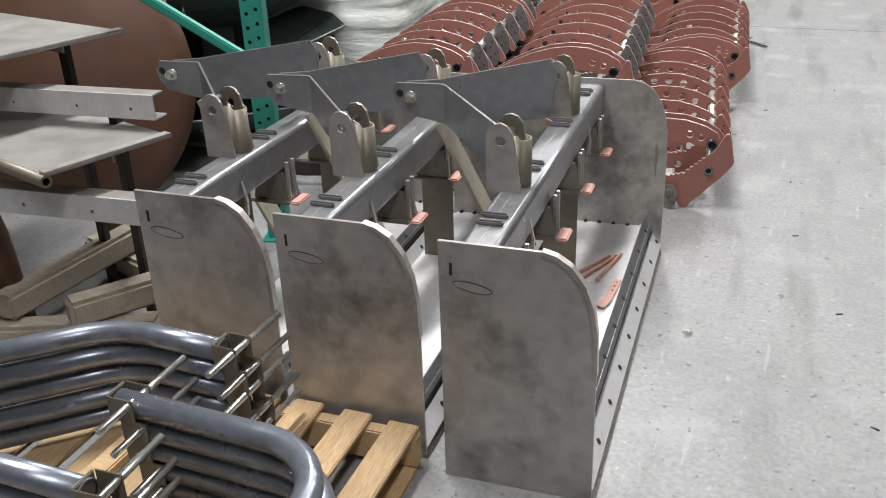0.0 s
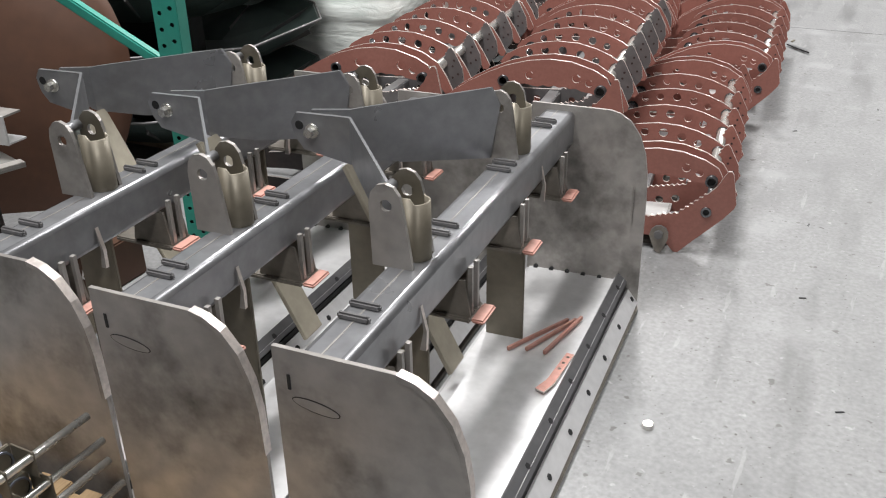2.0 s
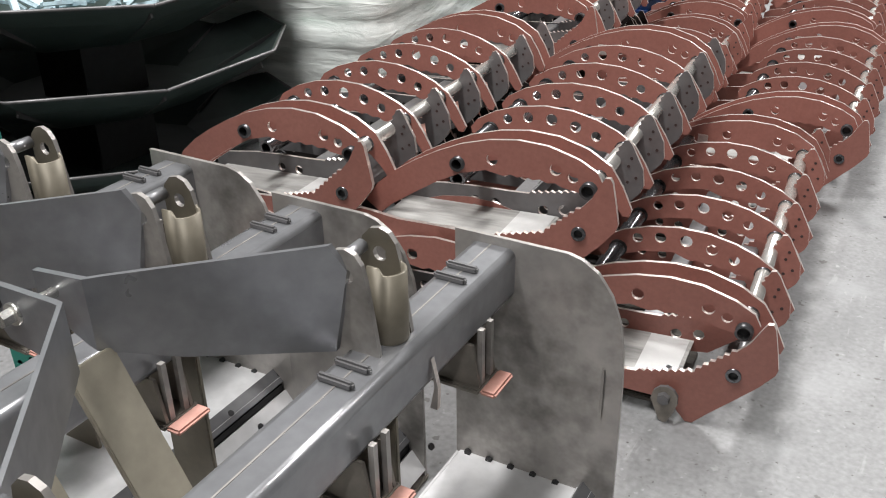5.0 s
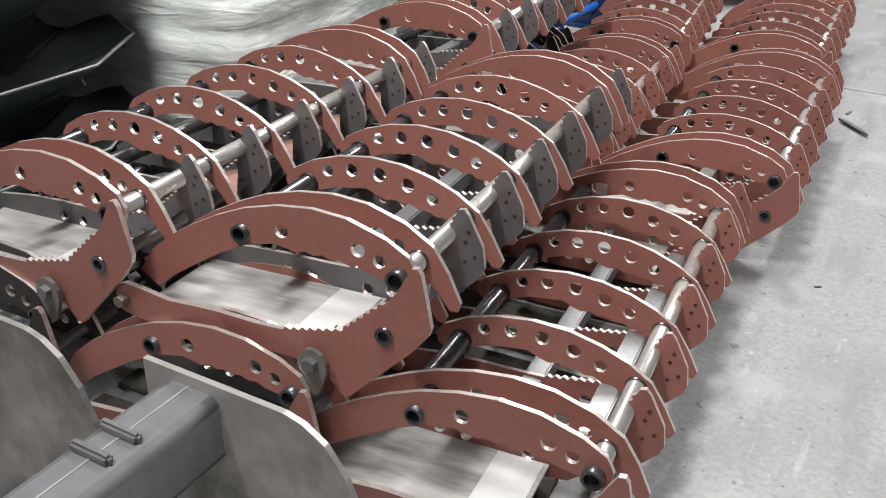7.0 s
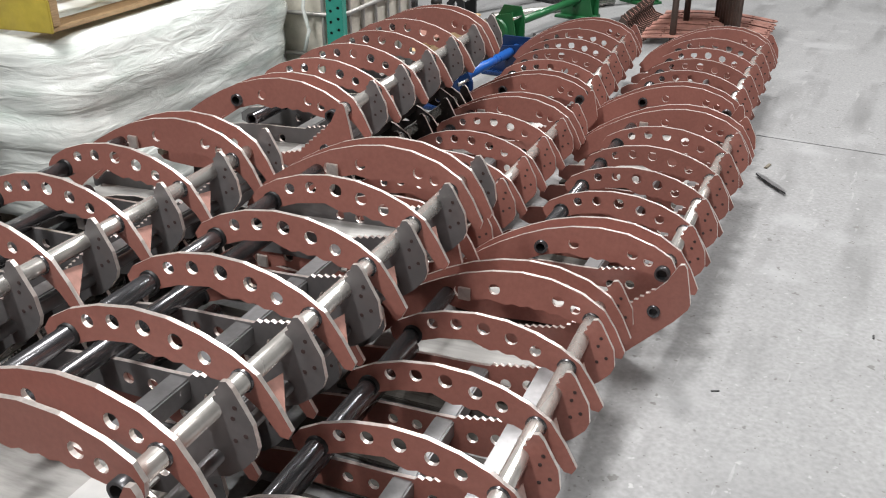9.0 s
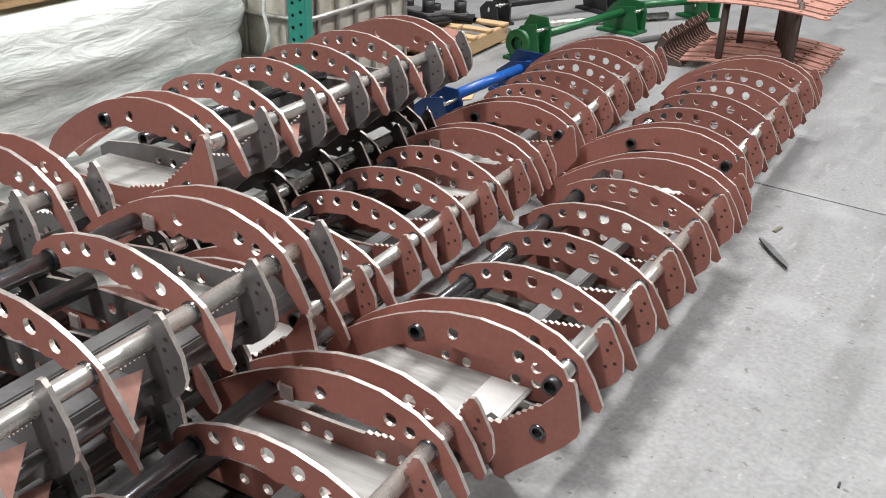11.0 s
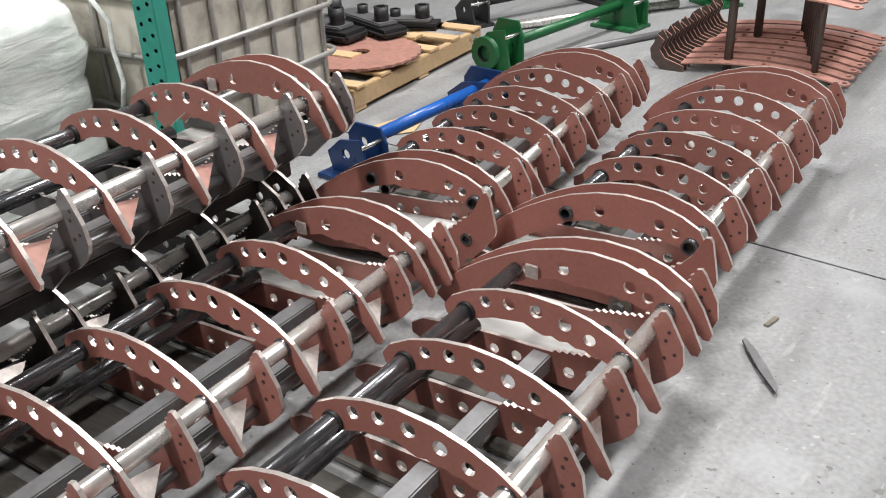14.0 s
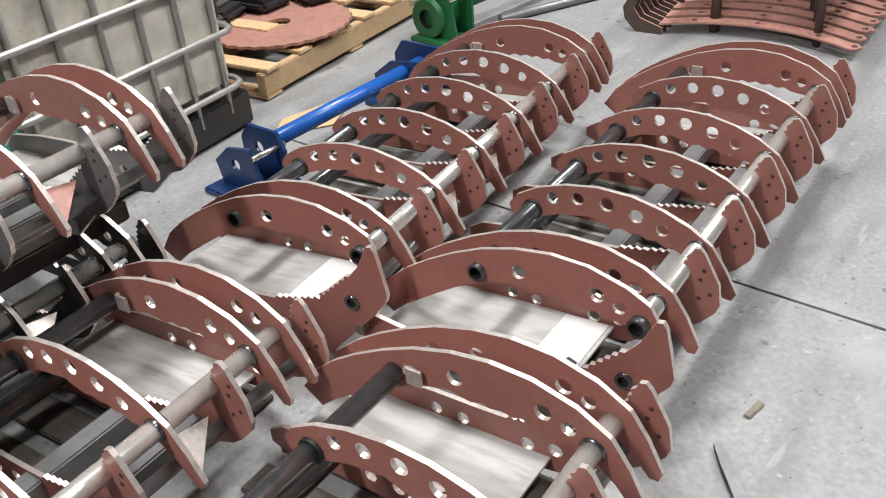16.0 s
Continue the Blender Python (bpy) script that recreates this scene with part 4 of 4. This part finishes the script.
def prop_bar(name, label, paint, m, length, cat, k=1.0, ends=None):
    """A round bar between two lugged bracket plates on base plates."""
    g = thing(name, label, cat, "", m)
    part("bar", sweep([(0, 0.05, 0.13), (0, length, 0.14)], 0.027, 14), paint, g)
    for y, tall, wide in ((0.0, 0.19 * k, 0.2), (length, 0.21, 0.26)):
        part("bracket", plate([(-wide / 2, 0.02), (-wide / 2, tall * 0.75), (-wide / 2 + 0.04, tall), (wide / 2 - 0.03, tall), (wide / 2, tall * 0.7), (wide / 2, 0.02)], 0.012, [(-0.02, 0.12, 0.02), (wide / 2 - 0.03, tall * 0.75, 0.01)], y), (ends or paint, ends or paint), g)
        part("bracket", plate([(-wide / 2, 0.02), (-wide / 2 - 0.02, tall * 0.5), (-wide / 4, tall * 0.8), (wide / 2 - 0.04, tall * 0.9), (wide / 2, 0.02)], 0.012, [(-0.02, 0.10, 0.02)], y - 0.10), (ends or paint, ends or paint), g)
        part("base_plate", a_box(-wide / 2 - 0.03, y - 0.16, 0.0, wide / 2, y + 0.05, 0.02, 0.004), ends or paint, g)
        part("bolt", sweep([(wide / 2 - 0.03, y - 0.10, tall * 0.75), (wide / 2 - 0.03, y + 0.03, tall * 0.75)], 0.009, 8), M_BOLT, g)
    return g


prop_bar("blue_link_bar", "glossy blue painted steel link bar with bracket ends", M_BLUE, at(-1.73, 7.48, 0, 0), 0.78, "link bar", 1.0, M_NAVY)
gb = prop_bar("green_link_bar", "glossy green painted steel link bar with bracket ends", M_GREEN, at(-2.06, 8.88, 0, -5), 1.1, "link bar", 1.35)
part("hub", sweep([(-0.05, -0.13, 0.10), (-0.05, 0.03, 0.10)], 0.085, 16, hollow=0.5), (M_GREEN, M_HOLE), gb)
part("bolt", hexbolt(0.018, 0.03, pose(-0.13, -0.12, 0.16, 90)), M_BOLT, gb)
tagged(part("steel_rod", sweep([(-1.98, 9.10, 0.02), (-1.60, 10.0, 0.02)], 0.02, 10), M_GREY), "long grey steel rod lying on the floor", "steel rod")
tagged(part("steel_rod", sweep([(-2.5, 9.5, 0.03), (-1.9, 10.5, 0.03)], 0.028, 10), M_TUBE), "bright steel tube lying on the floor", "steel rod")
prop_bar("green_link_bar", "green painted steel link bar lying further off", M_GREEN, at(-2.05, 10.15, 0, -30), 0.7, "link bar")
prop_bar("dark_link_bar", "dark steel link bar lying further off", M_DARK, at(-2.75, 9.55, 0, -20), 1.0, "link bar")


# ---------------------------------------------------------------- stacked rake strips
def rake_strip(parent, y, z, bow, w=0.75):
    pts, low = [], []
    for k in range(15):
        x = -w / 2 + w * k / 14
        zz = bow * (1 - (2 * x / w) ** 2)
        pts.append((x, zz + 0.028))
        low.append((x, zz - 0.028))
    out = low + [(w / 2 + 0.03, -0.03), (w / 2 + 0.05, -0.005), (w / 2 + 0.03, 0.022)] + pts[::-1]
    ob = part("strip", plate(out, 0.008, [(w / 2 + 0.022, -0.004, 0.012), (-w / 3, bow * 0.55, 0.012), (w / 3, bow * 0.55, 0.012), (0, bow, 0.012)]), (M_TINE, M_TINE), parent)
    ob.matrix_basis = Matrix.Translation((0, y, z)) @ Matrix.Rotation(radians(-84), 4, "X")
    return ob


stack = thing("rake_strip_stack", "two-tier stack of reddish curved steel strips on dark posts", "strip stack", m=at(-0.92, 9.34, 0, 4))
for k in range(12):
    s0 = rake_strip(stack, 0.07 * k, 0.05 + 0.012 * (k % 3), 0.09)
for k in range(12):
    s1 = rake_strip(stack, 0.07 * k - 0.02, 0.40 + 0.012 * (k % 3), 0.09)
for k in range(9):
    part("post", sweep([(0.24 - 0.03 * k, 0.08 + 0.085 * k, 0.0), (0.24 - 0.03 * k, 0.08 + 0.085 * k, 0.45)], 0.016, 10), M_RUST, stack)
for k in range(2):
    part("post", sweep([(-0.18, 0.10 + 0.45 * k, 0.0), (-0.18, 0.10 + 0.45 * k, 0.45)], 0.022, 10), M_RUST, stack)
for k in range(18):
    part("fin", plate([(-0.48, 0.0), (-0.53, 0.05), (-0.54, 0.10 + 0.03 * (k % 3)), (-0.50, 0.17 + 0.02 * (k % 2)), (-0.47, 0.15), (-0.49, 0.10), (-0.46, 0.06), (-0.36, 0.03), (-0.36, 0.0)], 0.008, y=0.05 * k - 0.03), (M_RUST, M_TINE), stack)


# ---------------------------------------------------------------- floor litter
# side faces are dark to paint the shadow along the shard's edge
tagged(part("steel_shard", plate([(-0.118, -0.004), (-0.06, -0.012), (0.03, -0.012), (0.1, -0.006), (0.118, 0.006), (0.03, 0.012), (-0.06, 0.01), (-0.112, 0.006)], 0.008), (M_GALV, M_DARK)), "bent steel shard with edge shadow painted on its sides", "steel shard").matrix_basis = pose(-0.009, 7.098, 0.009, 90, 0, -48)
tagged(part("metal_chip", a_box(-0.008, -0.03, 0, 0.008, 0.03, 0.006, 0.002, pose(-0.066, 7.325, 0, 0, 0, -8)), M_LUG), "small tan metal chip on the concrete", "metal chip")
nut = tagged(part("hex_nut", hexbolt(0.016, 0.014, pose(0.068, 2.942, 0.007)), M_BOLT), "bright loose hex nut on the concrete", "nut")
for x, y in ((0.36, 3.81), (0.515, 3.217), (0.15, 5.49), (0.32, 4.4), (0.6, 2.6), (0.5, 6.0)):
    tagged(part("metal_chip", a_box(-0.012, -0.003, 0, 0.012, 0.003, 0.003, 0.001, pose(x, y, 0, 0, 0, rnd.uniform(0, 180))), M_DARK), "tiny dark metal chip on the concrete", "metal chip", "floor chips")


# ---------------------------------------------------------------- bent pipes on the front pallet
pallet(*front(-0.96, 1.47), 0, 92, w=1.02, d=1.02, label="pale wooden pallet under bundles of bent pipes", boards=8)


def pipe_bundle(m, label, layers, path, z0, rods=True):
    """Bent pipes laid above one another, with end brackets and cross rods."""
    for k in range(layers):
        z = z0 - k * 0.062
        g = thing("bent_pipe", label, "bent pipe", "bent pipes on the pallet", m @ Matrix.Translation((0.012 * (k % 2), 0.012 * k, z)))
        part("pipe", sweep(path, 0.027, 14, hollow=0.85), (M_PIPE, M_HOLE), g, smooth=False)
        if rods:
            part("end_bracket", a_box(-0.012, -0.028, -0.028, -0.004, 0.028, 0.030, 0.002), M_LUG, g)
            part("end_bracket", a_box(-0.004, -0.031, -0.028, 0.055, -0.028, 0.030, 0.001), M_LUG, g)
            part("end_bracket", a_box(-0.004, 0.028, -0.028, 0.055, 0.031, 0.030, 0.001), M_LUG, g)
            part("cross_rod", sweep([(0.045, -0.12, 0.016), (0.045, 0.16, 0.016)], 0.008, 10), M_BOLT, g, "bright steel rod")


far_path = bend((0, 0, 0), (-0.30, 0.0, 0), (-0.62, -0.32, 0), 0.22)
PIPE_LABEL = "blue-grey bent steel pipe with bright rod stacked on a pallet"
pipe_bundle(at(*front(-0.83, 1.74), 0, -1), PIPE_LABEL, 5, far_path, 0.43)
near_path = bend((0, 0, 0), (0.50, -0.02, 0), (0.55, -0.50, 0), 0.17, 12)
pipe_bundle(at(*front(-0.92, 1.50), 0, 1), PIPE_LABEL, 5, near_path, 0.43)
low_path = bend((0, 0, 0), (-0.40, 0.02, 0), (-0.60, -0.3, 0), 0.2)
pipe_bundle(at(*front(-0.78, 1.25), 0, 3), PIPE_LABEL, 5, low_path, 0.43)
# timbers under the pipes
for x, y in (front(-1.10, 1.60), front(-0.62, 1.42), front(-1.0, 1.2)):
    tagged(part("timber", a_box(x - 0.03, y - 0.25, 0.1275, x + 0.03, y + 0.25, 0.163, 0.004), M_WOOD), "short timber between pallet and pipes", "timber")


# ---------------------------------------------------------------- plates, channels and timbers behind the third blade
def shelf_plate(x, y, z, yaw, w, d):
    g = thing("steel_tray", "dusty pale steel tray with rolled edges on props", "steel tray", "stacked trays", at(x, y, z, yaw))
    part("sheet", a_box(-w, 0, 0, 0, d, 0.006, 0.001), M_TRAY, g)
    part("rolled_edge", sweep([(-w, 0.0, -0.012), (-0.0, 0.0, -0.012)], 0.018, 10, hollow=0.6), (M_LUG, M_HOLE), g)
    part("side_strip", a_box(-0.03, 0.0, 0.006, 0.0, d, 0.014, 0.001), M_PLATE, g)
    part("stiffener", a_box(-w, d * 0.5, -0.02, 0, d * 0.5 + 0.006, 0, 0.001), M_LUG, g)
    return g


shelf_plate(*front(-1.52, 1.98), 0.68, -17, 0.75, 0.40)
shelf_plate(*front(-1.87, 2.20), 0.91, -13, 0.75, 0.46)


def channel(x, y, z, yaw, ln, h=0.075):
    g = thing("steel_channel", "pale grey drilled steel channel bar on the panel stack", "steel channel", "channels", at(x, y, z, yaw))
    part("face", plate([(-ln, 0), (0, 0), (0, h), (-ln, h)], 0.005, [(-0.08, h * 0.4, 0.006), (-0.27, h * 0.4, 0.006), (-0.5, h * 0.4, 0.006)]), (M_SHEET, M_SHEET), g)
    part("flange", a_box(-ln, 0.005, 0, 0, 0.06, 0.005), M_SHEET, g)
    part("flange", a_box(-ln, 0.005, h - 0.005, 0, 0.06, h), M_PLATE, g)
    return g


channel(*front(-1.46, 2.37), 0.725, 5, 1.0)
channel(*front(-1.23, 2.12), 0.51, 5, 1.0)
# supports of the panel stack: timbers and a rusty bent post
tagged(part("rusty_post", sweep([(*front(-2.02, 2.20), 0.0), (*front(-2.05, 2.20), 0.34), (*front(-2.12, 2.20), 0.58), (*front(-2.13, 2.2), 1.11)], 0.045, 12), M_BROWN), "rust-brown bent steel post beside the panels", "post")
for x0, y0, x1, y1, z in ((-1.52, 2.30, -2.3, 1.95, 0.0), (-1.60, 2.55, -2.2, 2.75, 0.0), (-1.45, 2.62, -1.75, 2.15, 0.092), (-1.95, 2.72, -1.98, 2.1, 0.092)):
    tagged(part("timber", flat_bar((*front(x0, y0), z + 0.045), (*front(x1, y1), z + 0.045), 0.09, 0.09), M_GREYWOOD), "weathered squared timber lying on the floor", "timber", "loose timbers")
# props added to carry the trays, coloured near-black like the shade there
for x, y, z0, z1 in ((-2.1, 2.10, 0.0, 0.64), (-1.66, 2.42, 0.0, 0.725), (-2.35, 2.45, 0.0, 0.88), (-1.95, 2.56, 0.0, 0.88), (-2.35, 2.40, 0.0, 0.725), (-2.10, 2.16, 0.0, 0.51)):
    x, y = front(x, y)
    tagged(part("timber_prop", a_box(x - 0.015, y - 0.015, z0, x + 0.015, y + 0.015, z1 - 0.002, 0.002), M_BLACK_SHADE), "thin added prop under the stacked trays, near-black for shade", "prop")
dish = bmesh.new()
rows = []
for j in range(9):
    r = 0.66 * j / 8
    rows.append([dish.verts.new((r * math.cos(2 * math.pi * k / 48), 0.10 * (r / 0.66) ** 2, r * math.sin(2 * math.pi * k / 48))) for k in range(48)] if j else [dish.verts.new((0, 0, 0))])
for k in range(48):
    dish.faces.new((rows[0][0], rows[1][k], rows[1][(k + 1) % 48]))
for a, b in zip(rows[1:], rows[2:]):
    for k in range(48):
        dish.faces.new((a[k], a[(k + 1) % 48], b[(k + 1) % 48], b[k]))
dd = tagged(part("steel_dish", dish, M_BROWN, smooth=True), "large rust-brown dished steel disc leaning upright", "steel disc")
dd.matrix_basis = pose(*front(-2.74, 3.12), 0.54, -12, 0, 31)
sol = dd.modifiers.new("thickness", "SOLIDIFY")
sol.thickness = 0.012
crate = tagged(part("printed_crate", a_box(-0.2, -0.11, 0.0, 0.2, 0.11, 0.16, 0.006), M_BROWN), "low brown crate with white lettering", "crate")
crate.matrix_basis = at(*front(-1.95, 2.89), 0, 0)
txt = bpy.data.curves.new("lettering", "FONT")
txt.body, txt.size, txt.extrude = "ADE", 0.075, 0.0005
to = new("lettering", txt)
to.parent = crate
to.matrix_basis = pose(0.17, -0.112, 0.05, 90, 0, 0) @ Matrix.Diagonal((-1, 1, 1, 1))
M_WHITE = mat("white_print", (0.7, 0.7, 0.68), 0.6)
txt.materials.append(M_WHITE)


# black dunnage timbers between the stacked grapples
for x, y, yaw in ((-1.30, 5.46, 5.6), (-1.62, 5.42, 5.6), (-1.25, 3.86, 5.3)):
    tagged(part("dunnage_timber", a_box(-0.035, 0.03, 0, 0.035, 1.36, 0.05, 0.005), M_BLACK_SHADE), "black timber between two stacked grapples", "timber", "dunnage timbers").matrix_basis = at(x, y, 0.30, yaw)
